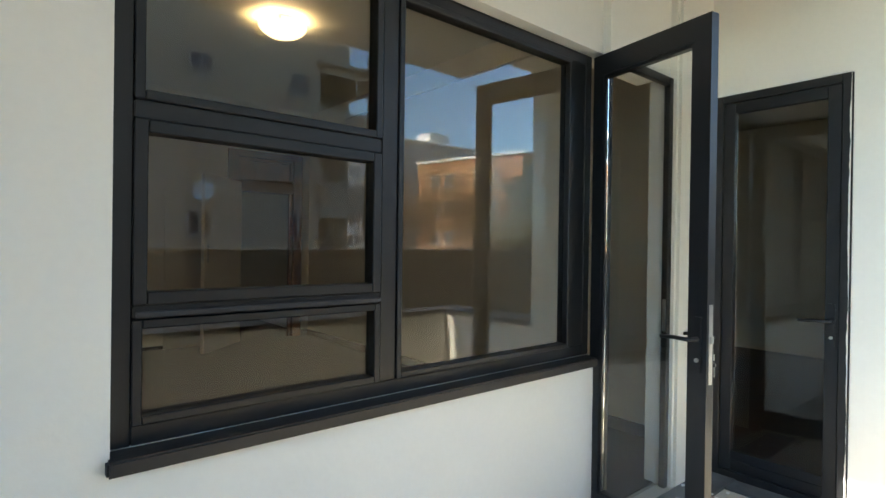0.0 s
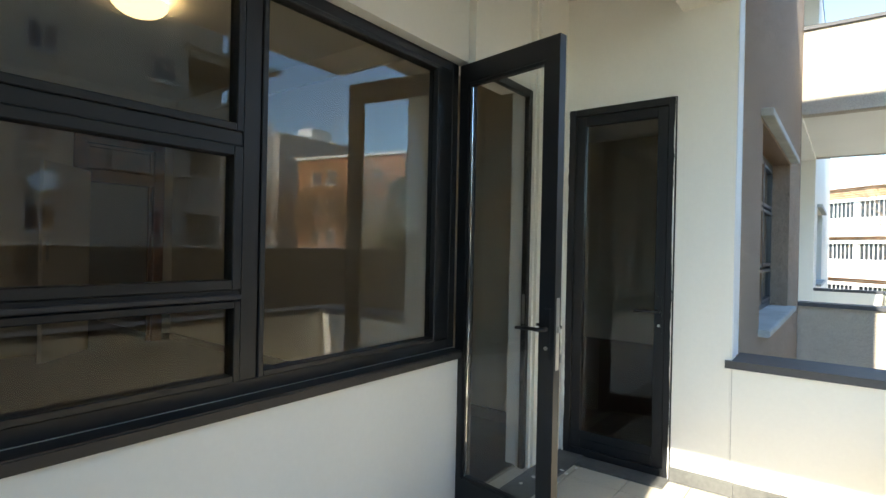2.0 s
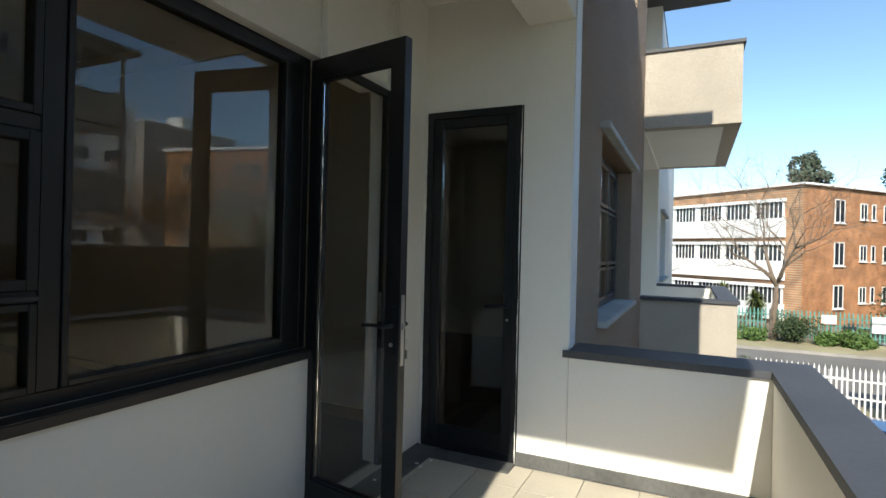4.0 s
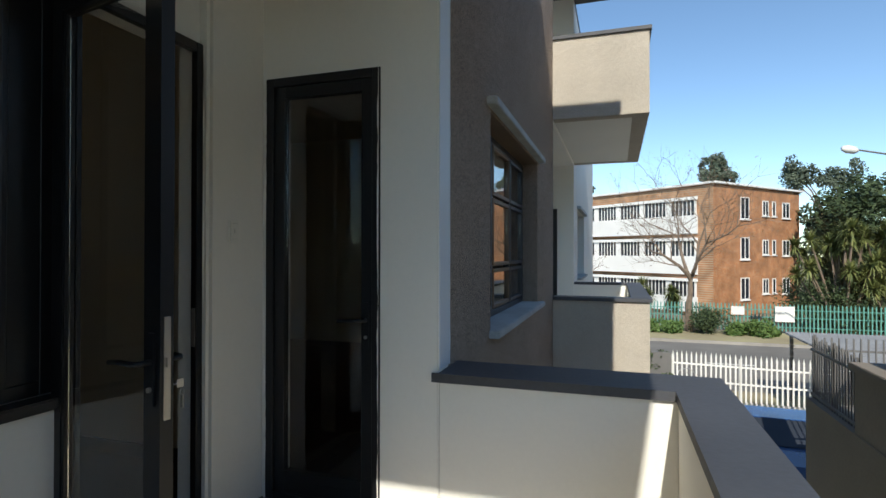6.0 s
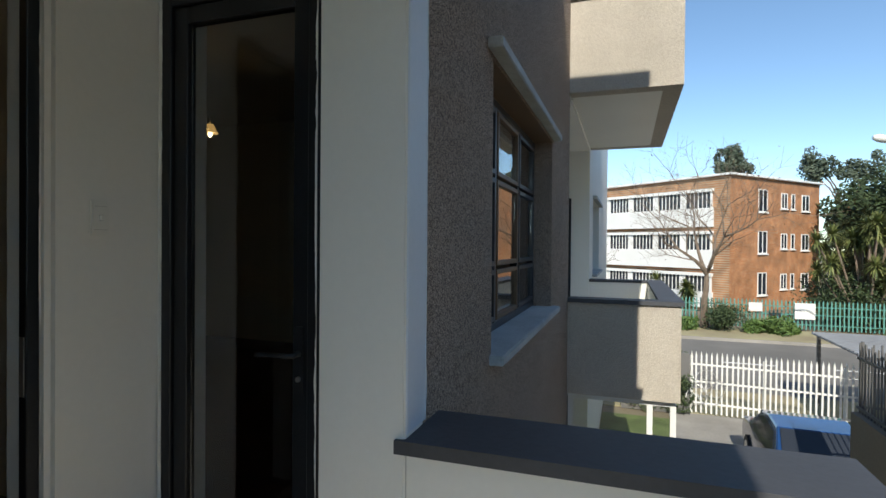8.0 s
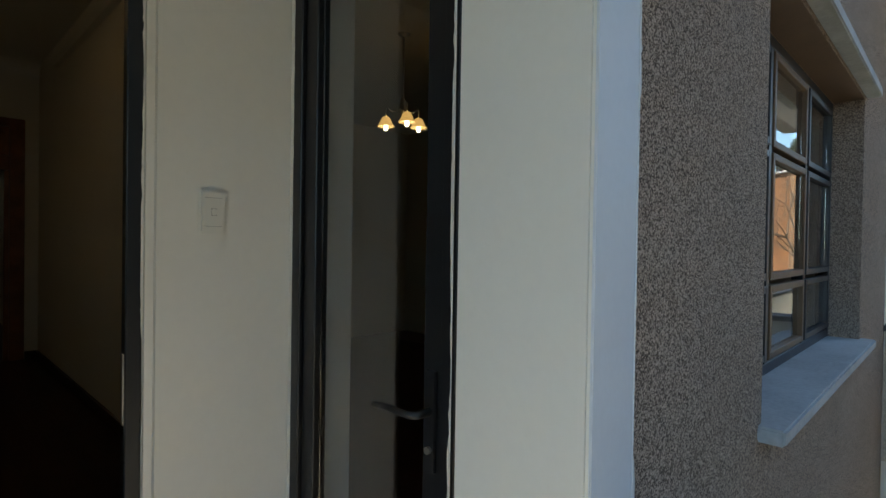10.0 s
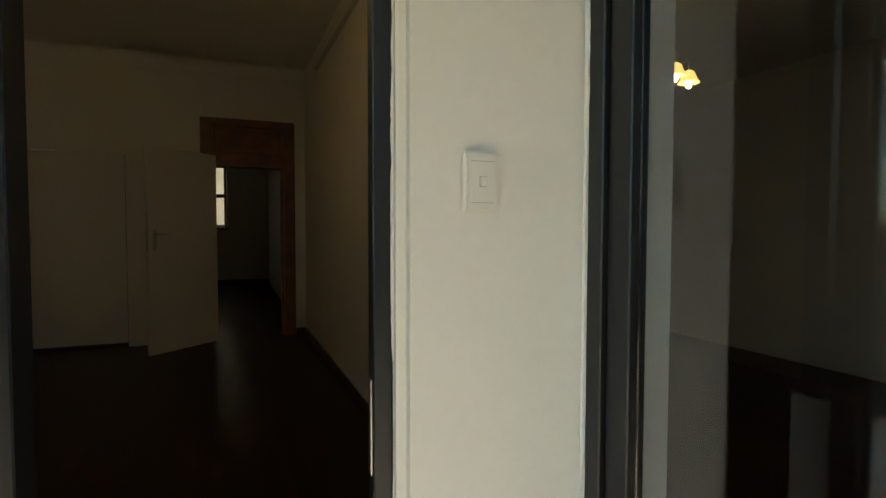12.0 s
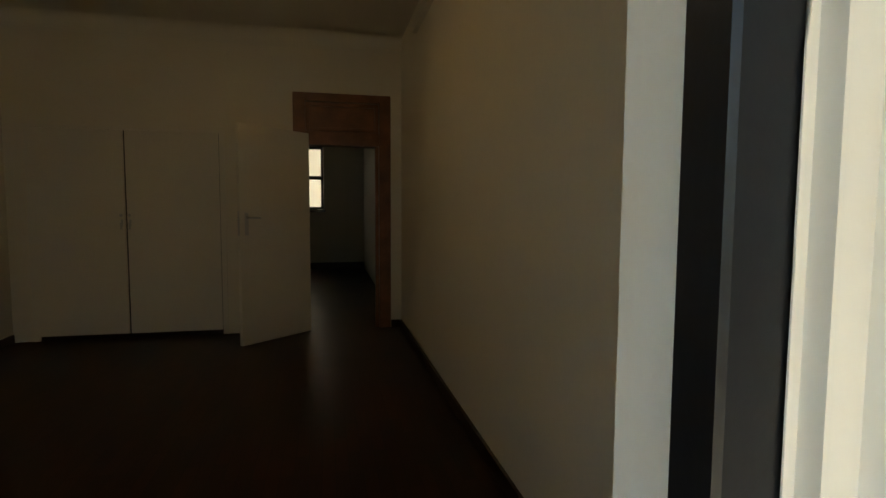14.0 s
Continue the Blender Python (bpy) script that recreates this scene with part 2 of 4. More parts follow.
def thing(name, at, label, category, group="", kind=""):
    ob = new(name)
    ob.location = at
    ob.empty_display_size = 0.1
    ob.matrix_basis = Matrix.Translation(at)
    return tagged(ob, label, category, group, kind)


def struct(name, bm, material, label="", category=""):
    return tagged(part(name, bm, material), label, category or name.split("_")[0], "", "structure")


def pane(name, bm, parent, material=None):
    ob = part(name, bm, material or GLASS, parent)
    ob.visible_shadow = False
    return ob


def turned(bm, m):
    bm.transform(m)
    return bm

# ---- the large structure ----
GZ = -3.45          # ground
XE = 3.785          # end wall of the balcony
YW, YS = 1.54, 1.435  # window wall, switch wall
YF = 0.427          # roughcast front of the projecting room
XL = -0.02          # open end of the balcony
YO, YI = -0.835, -0.625  # front parapet
CT = 0.746          # coping top
STOREY = 3.42


def wall_with(name, along, a0, a1, b0, b1, z0, z1, holes, material, label):
    """A wall along x or y, cut through by rectangular openings (from, to, bottom, top)."""
    bm = bmesh.new()

    def slab(p, q, lo, hi):
        if q - p > 1e-4 and hi - lo > 1e-4:
            bx(bm, p, q, b0, b1, lo, hi) if along == "x" else bx(bm, b0, b1, p, q, lo, hi)
    edge = a0
    for h0, h1, lo, hi in sorted(holes):
        slab(edge, h0, z0, z1)
        slab(h0, h1, z0, lo)
        slab(h0, h1, hi, z1)
        edge = h1
    slab(edge, a1, z0, z1)
    bmesh.ops.remove_doubles(bm, verts=bm.verts[:], dist=0.0005)
    return struct(name, bm, material, label, "wall")


# our balcony
bm = bmesh.new()
for b in ((-0.30, 0.70, -0.05, 3.05), (0.70, 2.79, -0.05, 0.80), (0.70, 2.79, 2.31, 3.05), (2.79, 3.389, 2.31, 3.05)):
    bx(bm, b[0], b[1], YW, 1.70, b[2], b[3])
struct("wall_window", bm, PLASTER, "white plastered balcony wall below and above the window", "wall")
struct("wall_switch", box(3.390, 3.995, YS, 1.615, -0.05, 3.05, 0.020, 6), PLASTER, "cream plastered wall strip with a light switch", "wall")
struct("wall_over_door", box(2.79, 3.389, YS + 0.06, YW - 0.001, 2.31, 3.05), PLASTER, "white plaster over the balcony door", "wall")
bm = bmesh.new()
bx(bm, XE, 3.985, 1.41, YS, -0.05, 3.05)
bx(bm, XE, 3.985, 0.735, 1.41, 2.25, 3.05)
struct("wall_end", bm, PLASTER, "cream plastered end wall above the glazed door", "wall")
struct("wall_pier", box(XE - 0.018, 3.925, YF, 0.735, -0.05, 3.05, 0.006), PLASTER, "white plastered pier beside the balcony door", "wall")
# smooth band facing out, its blue sky light put into the colour
struct("trim_corner_band", box(XE - 0.016, 3.925, YF - 0.006, YF - 0.0005, 0.76, 3.05, 0.002), BAND_SKYLIT, "smooth white plaster band at the corner, tinted blue for sky light", "trim")
struct("wall_left_end", box(XL - 0.2, XL, YF, YW, -0.05, 3.05), PLASTER, "white plastered wall closing the balcony", "wall")

# slabs and ceilings
struct("ceiling_balcony_recess", box(XL, XE + 0.2, 0.72, 1.70, 2.98, 3.08), PLASTER, "white painted ceiling over the recess", "ceiling")
struct("ceiling_beam", box(XL, XE + 0.2, YF, 0.72, 2.73, 3.08, 0.006), PLASTER, "white painted beam soffit", "ceiling")
struct("ceiling_balcony_front", box(XL, 4.15, YO, YF, 3.06, 3.085), PLASTER, "white painted balcony soffit", "ceiling")

# balcony floor bed, tiles come last
struct("floor_balcony", box(XL, XE + 0.01, YO, 1.70, -0.34, -0.008), GROUT, "grey grout bed of the tiled balcony floor", "floor")

# parapets
struct("wall_parapet_end", box(XE - 0.012, 4.05, YI, YF - 0.0005, -0.34, CT - 0.042, 0.004), PLASTER, "white painted balcony parapet with a dark coping", "wall")
struct("wall_parapet_front", box(XL, 4.05, YO + 0.02, YI, -0.34, CT - 0.042, 0.004), PLASTER, "white painted front parapet of the balcony", "wall")
struct("wall_parapet_left", box(XL, XL + 0.2, YI, YF, -0.34, CT - 0.042, 0.004), PLASTER, "white painted parapet at the open end", "wall")
bm = bmesh.new()
bx(bm, XE - 0.035, 4.08, YI - 0.001, YF + 0.03, CT - 0.042, CT)
bx(bm, XL - 0.02, 4.08, YO, YI + 0.012, CT - 0.0415, CT - 0.0005)
bx(bm, XL - 0.02, XL + 0.22, YI + 0.011, YF, CT - 0.05, CT)
struct("trim_coping", bm, COPE, "dark grey painted coping on the parapet", "coping")
bm = bmesh.new()
bx(bm, XE - 0.030, XE - 0.0185, YF - 0.019, 0.735, 0.0, 0.085)
bx(bm, XE - 0.026, XE - 0.0125, YI, YF - 0.02, 0.0, 0.08)
struct("baseboard_balcony", bm, SKIRT, "scuffed dark painted skirting along the balcony wall", "baseboard")
struct("trim_threshold", box(2.79, XE - 0.001, 1.26, 1.436, -0.004, 0.012, 0.003), SKIRT, "dark painted threshold strip before the doors", "threshold")
struct("trim_threshold_end", box(XE - 0.17, XE - 0.0185, 0.735, 1.2595, -0.004, 0.010, 0.003), SKIRT, "dark painted floor strip before the end door", "threshold")
struct("trim_plaster_joint", box(XE - 0.0135, XE - 0.0122, YF - 0.0035, YF - 0.001, 0.09, 0.70), GREYW, "hairline joint between pier and parapet", "trim")

# the projecting room's front, with its window
for z0, z1, hole in ((GZ, -0.3, (5.2, 7.0, -2.5, -1.2)), (-0.3, 3.1, (4.86, 7.08, 0.78, 2.27)), (3.1, 6.38, (5.0, 7.2, 0.78 + STOREY, 2.27 + STOREY))):
    wall_with("wall_front", "x", 3.9255, 8.55, YF, 0.66, z0, z1, [hole], CAST, "brown-grey roughcast outer wall of the flats")
YB, XR, XB, HC = 7.34, 4.03, 0.10, 3.25     # bedroom: back wall, side walls, ceiling
struct("wall_room_corner", box(3.9955, XR, 1.56, 1.70, -0.05, 3.05), PLASTER_IN, "cream painted corner of the bedroom", "wall")
wall_with("wall_room_side", "y", 1.616, 6.3, XR, 4.09, -0.05, 3.28, [], PLASTER_IN, "cream painted bedroom side wall")
struct("wall_room_side_far", box(XR, 4.20, 6.3, YB, -0.05, 3.28), PLASTER_IN, "cream painted bedroom side wall", "wall")
wall_with("wall_bedroom_back", "x", -0.1, 4.2, YB, YB + 0.14, -0.05, 3.28, [(0.28, 2.14, -0.05, 2.17), (2.92, 3.82, -0.05, 2.57)], PLASTER_IN, "cream painted bedroom wall with cupboard and doorway")
struct("wall_bedroom_left", box(-0.1, XB, 1.70, YB, -0.05, 3.28), PLASTER_IN, "cream painted bedroom side wall", "wall")
struct("wall_over_window", box(-0.1, 4.06, 1.615, 1.70, 3.05, 3.28), PLASTER_IN, "cream painted wall over the bedroom window", "wall")
struct("ceiling_bedroom", box(-0.1, 4.2, 1.60, YB + 0.14, HC, 3.4), CEIL, "cream painted bedroom ceiling", "ceiling")
struct("floor_bedroom", box(-0.1, 4.2, 1.56, 13.8, -0.10, 0.0), PARQUET, "dark waxed parquet floor", "floor")
bm = bmesh.new()
N = 8      # coved cornice, a concave quarter round
for i in range(N):
    q = []
    for ang in (i * math.pi / 2 / N, (i + 1) * math.pi / 2 / N):
        o, h = 0.16 * (1 - math.cos(ang)), HC - 0.16 + 0.16 * math.sin(ang)
        q.append([(XB, YB - o, h), (XR, YB - o, h)])
    bm.faces.new([bm.verts.new(p) for p in (q[0][0], q[0][1], q[1][1], q[1][0])])
bmesh.ops.remove_doubles(bm, verts=bm.verts[:], dist=0.0005)
struct("trim_cornice", bm, CEIL, "plain coved plaster cornice", "cornice")
bm = bmesh.new()
bx(bm, XR - 0.02, XR + 0.0005, 1.70, YB - 0.02, 0, 0.085)
bx(bm, 3.91, XR - 0.02, YB - 0.02, YB + 0.0005, 0, 0.085)
bx(bm, XB - 0.0005, XB + 0.02, 1.70, YB - 0.02, 0, 0.085)
struct("baseboard_bedroom", bm, DARKWOOD, "dark stained wooden skirting board", "baseboard")
# passage room beyond the doorway
wall_with("wall_passage_back", "x", 1.4, 4.3, 13.6, 13.75, -0.05, 3.28, [(2.20, 3.14, 1.34, 2.74)], PLASTER_IN, "pale painted wall of the far room")
struct("wall_passage_right", box(4.04, 4.3, YB + 0.14, 13.6, -0.05, 3.28), PLASTER_IN, "pale painted side wall of the far room", "wall")
struct("wall_passage_left", box(1.4, 1.5, YB + 0.14, 13.6, -0.05, 3.28), PLASTER_IN, "pale painted side wall of the far room", "wall")
struct("ceiling_passage", box(1.4, 4.3, YB + 0.14, 13.75, HC, 3.4), CEIL, "cream painted ceiling of the far room", "ceiling")
struct("baseboard_passage", box(1.5, 4.04, 13.58, 13.601, 0, 0.14), DARKWOOD, "dark stained wooden skirting board", "baseboard")
struct("wall_light_well", box(0.5, 5.5, 15.0, 15.2, GZ, 4.2), CAST_PALE, "pale roughcast wall across the light well", "wall")
# lounge behind the glazed end door
struct("floor_lounge", box(3.985, 8.6, 0.66, 6.3, -0.10, -0.001), PARQUET, "dark red-brown parquet floor", "floor")
struct("ceiling_lounge", box(3.985, 8.6, 0.66, 6.3, 3.00, 3.08), CEIL, "cream painted lounge ceiling", "ceiling")
struct("wall_lounge_back", box(4.09, 8.6, 6.1, 6.3, -0.05, 3.0), PLASTER_IN, "cream painted lounge wall", "wall")
struct("wall_lounge_right", box(8.4, 8.6, 0.66, 6.1, -0.05, 3.0), PLASTER_IN, "cream painted lounge wall", "wall")

# building body: storeys above and below, roof
struct("wall_lower_storey", box(-9.0, 3.985, 0.6, 1.70, GZ, -0.34), CAST, "roughcast wall of the storey below", "wall")
struct("wall_building_back", box(-9.0, 20.9, 16.3, 16.5, GZ, 6.38), CAST, "roughcast rear wall of the flats", "wall")
struct("wall_left_wing", box(-9.0, XL - 0.2, YF, 0.66, -0.34, 6.38), CAST, "roughcast outer wall of the flats", "wall")
struct("roof_slab", box(-9.0, 20.9, YF, 13.9, 6.38, 6.52), SLATE, "flat roof of the flats with a dark edge", "roof")
struct("wall_upper_storey", box(XL - 0.2, 3.985, 1.2, 1.70, 3.12, 6.38), PLASTER, "white plastered wall of the balcony above", "wall")


def ragged(name, axis, at, thick, edge, way, z0, z1, reach, material, seed, label):
    """An uneven strip of paint or plaster along an upright edge: straight on one side, ragged on the other."""
    rng = random.Random(seed)
    bm = bmesh.new()
    n = int((z1 - z0) / 0.012)
    rows, w = [], reach * 0.5
    for i in range(n + 1):
        w = min(reach, max(reach * 0.12, w + rng.gauss(0, reach * 0.16)))
        z = z0 + (z1 - z0) * i / n
        ring = []
        for s, d in ((0, 0), (0, thick), (w, thick * 0.6), (w, 0)):
            ring.append(bm.verts.new((edge + way * s, at - d, z) if axis == "x" else (at - d, edge + way * s, z)))
        rows.append(ring)
    for u, v in zip(rows, rows[1:]):
        for k in range(4):
            bm.faces.new((u[k], u[(k + 1) % 4], v[(k + 1) % 4], v[k]))
    return struct(name, bm, material, label, "trim")


ragged("trim_plaster_edge", "y", XE - 0.0125, 0.003, 1.416, -1, 0.0, 2.25, 0.013, PLASTER, 1, "ragged white paint edge beside the door frame")
ragged("trim_plaster_edge", "x", YS + 0.035, 0.002, 3.3905, -1, 0.0, 2.28, 0.006, PLASTER, 2, "ragged white paint edge beside the door frame")
ragged("trim_plaster_edge", "x", YF - 0.001, 0.008, 3.924, 1, 0.76, 3.05, 0.016, BAND_SKYLIT, 3, "ragged smooth paint edge against the roughcast")
ragged("trim_plaster_edge", "y", XE - 0.0185, 0.003, 0.742, 1, 0.0, 2.25, 0.008, PLASTER, 4, "uneven paint edge beside the door frame")

# ---- windows and doors ----
def frame_rect(name, parent, axis, at, depth, a0, a1, z0, z1, w, material, label=""):
    """A rectangular frame of four bars round an opening, in the plane axis = at."""
    bm = bmesh.new()
    for p, q, lo, hi in ((a0, a0 + w, z0, z1), (a1 - w, a1, z0, z1), (a0 + w, a1 - w, z0, z0 + w), (a0 + w, a1 - w, z1 - w, z1)):
        bx(bm, p, q, at, at + depth, lo, hi) if axis == "y" else bx(bm, at, at + depth, p, q, lo, hi)
    bmesh.ops.bevel(bm, geom=bm.edges[:], offset=0.003, segments=1, affect="EDGES")
    return part(name, bm, material, parent, label)


win = thing("window_1", (1.73, 1.60, 0.80), "large black aluminium window with four panes over a dark sill", "window", kind="structure")
frame_rect("window_frame", win, "y", 1.600, 0.075, 0.702, 2.788, 0.802, 2.308, 0.052, ALU)
part("mullion", box(1.524, 1.594, 1.596, 1.672, 0.855, 2.255, 0.004), ALU, win)
part("transom", box(0.755, 1.523, 1.597, 1.671, 1.665, 1.715, 0.004), ALU, win)
part("transom", box(0.755, 1.523, 1.597, 1.671, 1.135, 1.172, 0.004), ALU, win)
part("post", box(2.620, 2.735, 1.598, 1.672, 0.855, 2.255, 0.004), ALU, win)
for a0, a1, z0, z1, w in ((0.754, 1.523, 1.716, 2.255, 0.026), (0.754, 1.523, 1.173, 1.664, 0.034), (0.754, 1.523, 0.855, 1.134, 0.024), (1.595, 2.619, 0.855, 2.255, 0.022)):
    s = frame_rect("sash", win, "y", 1.588, 0.06, a0, a1, z0, z1, w, ALU)
    pane("pane", box(a0 + w, a1 - w, 1.620, 1.626, z0 + w, z1 - w), s)
part("window_sill", box(0.690, 2.775, 1.510, 1.602, 0.760, 0.801, 0.006), SILLP, win, "black painted sill")
part("drip_strip", box(0.76, 1.52, 1.578, 1.5875, 1.142, 1.156, 0.002), STEELF, win)

# the open balcony door: frame, then the leaf swung out past square
door1 = thing("door_1", (3.08, 1.55, 0.0), "glazed black aluminium balcony door standing open", "door", kind="structure")
bm = bmesh.new()
bx(bm, 3.352, 3.3895, 1.472, 1.508, 0.0, 2.30)
bx(bm, 3.366, 3.3895, 1.508, 1.516, 0.0, 2.29)
bx(bm, 2.789, 2.812, 1.490, 1.565, 0.0, 2.30)
bx(bm, 2.812, 3.352, 1.474, 1.508, 2.255, 2.30)
bmesh.ops.bevel(bm, geom=bm.edges[:], offset=0.003, segments=1, affect="EDGES")
part("door_frame", bm, ALU, door1)
part("strike_plate", box(3.349, 3.352, 1.480, 1.500, 0.88, 1.06, 0.001), STEEL, door1, "steel strike plate")
part("reveal_lining", box(3.384, 3.3895, 1.5165, 1.612, 0.0, 2.305, 0.002), PLASTER, door1, "white plaster reveal")
LW, LT = 0.625, 0.045
HINGE = pose(2.795, 1.555, 0.0, 0, 0, -100.0)
leaf = part("door_leaf", turned(bx(bx(bx(bx(bmesh.new(), 0.0, 0.062, -LT, 0, 0.02, 2.285), LW - 0.075, LW, -LT, 0, 0.02, 2.285), 0.062, LW - 0.075, -LT, 0, 2.185, 2.285), 0.062, LW - 0.075, -LT, 0, 0.02, 0.14), HINGE), ALU, door1)
bm = bmesh.new()
for p, q, lo, hi in ((0.0622, 0.076, 0.141, 2.184), (LW - 0.089, LW - 0.0752, 0.141, 2.184), (0.0762, LW - 0.0892, 0.141, 0.155), (0.0762, LW - 0.0892, 2.170, 2.184)):
    bx(bm, p, q, -LT + 0.005, -0.005, lo, hi)
part("glazing_bead", turned(bm, HINGE), ALU, leaf)
pane("pane", turned(box(0.077, LW - 0.090, -0.026, -0.020, 0.156, 2.169), HINGE), leaf)


def lever(parent, m, sign, key=False):
    """A black lever handle on its back plate with the cylinder below."""
    part("back_plate", turned(box(-0.016, 0.016, 0, sign * 0.009, -0.135, 0.09, 0.002) if sign > 0 else box(-0.016, 0.016, -0.009, 0, -0.135, 0.09, 0.002), m), ALU, parent)
    part("lever", turned(tube(bmesh.new(), ((0, sign * 0.008, 0), (0, sign * 0.05, 0), (-0.012, sign * 0.058, 0), (-0.07, sign * 0.060, 0.002), (-0.135, sign * 0.056, -0.004)), 0.010, 0.008, 10), m), ALU, parent, smooth=True)
    part("lock_cylinder", turned(tube(bmesh.new(), ((0, sign * 0.008, -0.085), (0, sign * 0.017, -0.085)), 0.0085, 0.0085, 12), m), STEEL, parent, "steel lock cylinder")
    if key:
        bm = tube(bmesh.new(), ((0, sign * 0.017, -0.085), (0, sign * 0.040, -0.085)), 0.003, 0.003, 6)
        bx(bm, -0.002, 0.002, *sorted((sign * 0.036, sign * 0.060)), -0.098, -0.072)
        tube(bm, [(0.010 * math.sin(a * 0.8), sign * 0.056, -0.103 - 0.012 * (1 - math.cos(a * 0.8))) for a in range(9)], 0.001, 0.001, 5)
        bx(bm, -0.006, 0.006, *sorted((sign * 0.054, sign * 0.057)), -0.165, -0.125)
        part("key", turned(bm, m), STEEL, parent, "steel key left in the lock")


lever(leaf, HINGE @ pose(LW - 0.036, 0, 0.98), 1, True)
lever(leaf, HINGE @ pose(LW - 0.036, -LT, 0.98), -1)
part("lock_face", turned(box(LW, LW + 0.003, -0.034, -0.011, 0.80, 1.12, 0.001), HINGE), STEEL, leaf, "steel lock face plate")
part("latch", turned(box(LW + 0.003, LW + 0.012, -0.030, -0.016, 0.965, 0.995, 0.002), HINGE), STEEL, leaf)
for hz in (0.25, 1.15, 2.05):
    bm = tube(bmesh.new(), ((2.792, 1.545, hz - 0.05), (2.792, 1.545, hz + 0.05)), 0.011, 0.011, 10)
    bx(bm, 2.786, 2.80, 1.545, 1.565, hz - 0.045, hz + 0.045)
    part("hinge", bm, ALU, door1)

# the closed end door
door2 = thing("door_2", (XE, 1.07, 0.0), "closed glazed black aluminium door in the end wall", "door", kind="structure")
frame_rect("door_frame", door2, "x", XE - 0.012, 0.065, 0.738, 1.408, 0.003, 2.248, 0.045, ALU)
leaf2 = frame_rect("door_leaf", door2, "x", XE + 0.000, 0.045, 0.785, 1.361, 0.05, 2.201, 0.062, ALU)
part("bottom_rail", box(XE + 0.001, XE + 0.044, 0.848, 1.298, 0.113, 0.165), ALU, leaf2)
pane("pane", box(XE + 0.020, XE + 0.026, 0.848, 1.298, 0.166, 2.138), leaf2)
lever(leaf2, pose(XE - 0.001, 0.815, 0.98, 0, 0, -90), -1)
part("plaster_return", box(XE + 0.055, 3.984, 1.395, 1.4085, 0.0, 2.249), PLASTER, door2, "pale reveal inside the frame")

# the roughcast wall's window
win2 = thing("window_2", (6.05, 0.6, 0.78), "grey steel window with small panes under a concrete hood", "window", kind="structure")
frame_rect("window_frame", win2, "y", 0.585, 0.05, 4.862, 7.078, 0.80, 2.268, 0.05, STEELF)
xs = (4.912, 5.58, 6.31, 7.028)
for i, (a0, a1) in enumerate(zip(xs, xs[1:])):
    if i:
        part("mullion", box(a0 - 0.022, a0 + 0.022, 0.583, 0.636, 0.851, 2.217), STEELF, win2)
    for z0, z1 in ((0.851, 1.20), (1.20, 1.78), (1.78, 2.217)):
        s = frame_rect("sash", win2, "y", 0.575, 0.045, a0 + 0.023, a1 - 0.023, z0 + 0.012, z1 - 0.012, 0.032, STEELF if i != 1 else BROWNF)
        pane("pane", box(a0 + 0.056, a1 - 0.056, 0.597, 0.602, z0 + 0.045, z1 - 0.045), s)
part("window_sill", box(4.82, 7.16, 0.352, 0.60, 0.748, 0.799, 0.008), GREYSILL, win2, "weathered pale concrete sill")
part("hood", box(4.74, 7.18, 0.352, YF + 0.001, 2.29, 2.345, 0.006), GREYSILL, win2, "pale concrete hood")
part("hood_soffit", box(4.865, 7.075, YF + 0.001, 0.583, 2.269, 2.275), BROWNF, win2, "brown painted soffit")
win3 = thing("window_3", (6.1, 0.6, 0.78 + STOREY), "grey steel window of the flat above", "window", kind="structure")
frame_rect("window_frame", win3, "y", 0.585, 0.05, 5.002, 7.198, 0.782 + STOREY, 2.268 + STOREY, 0.05, STEELF)
pane("pane", box(5.053, 7.147, 0.60, 0.606, 0.833 + STOREY, 2.217 + STOREY), win3, DARKGL)
part("hood", box(4.9, 7.3, 0.345, YF + 0.001, 2.29 + STOREY, 2.345 + STOREY, 0.006), GREYSILL, win3)
win4 = thing("window_4", (6.1, 0.6, -2.5), "grey steel window of the flat below", "window", kind="structure")
frame_rect("window_frame", win4, "y", 0.585, 0.05, 5.202, 6.998, -2.498, -1.202, 0.05, STEELF)
pane("pane", box(5.253, 6.947, 0.60, 0.606, -2.447, -1.253), win4, DARKGL)


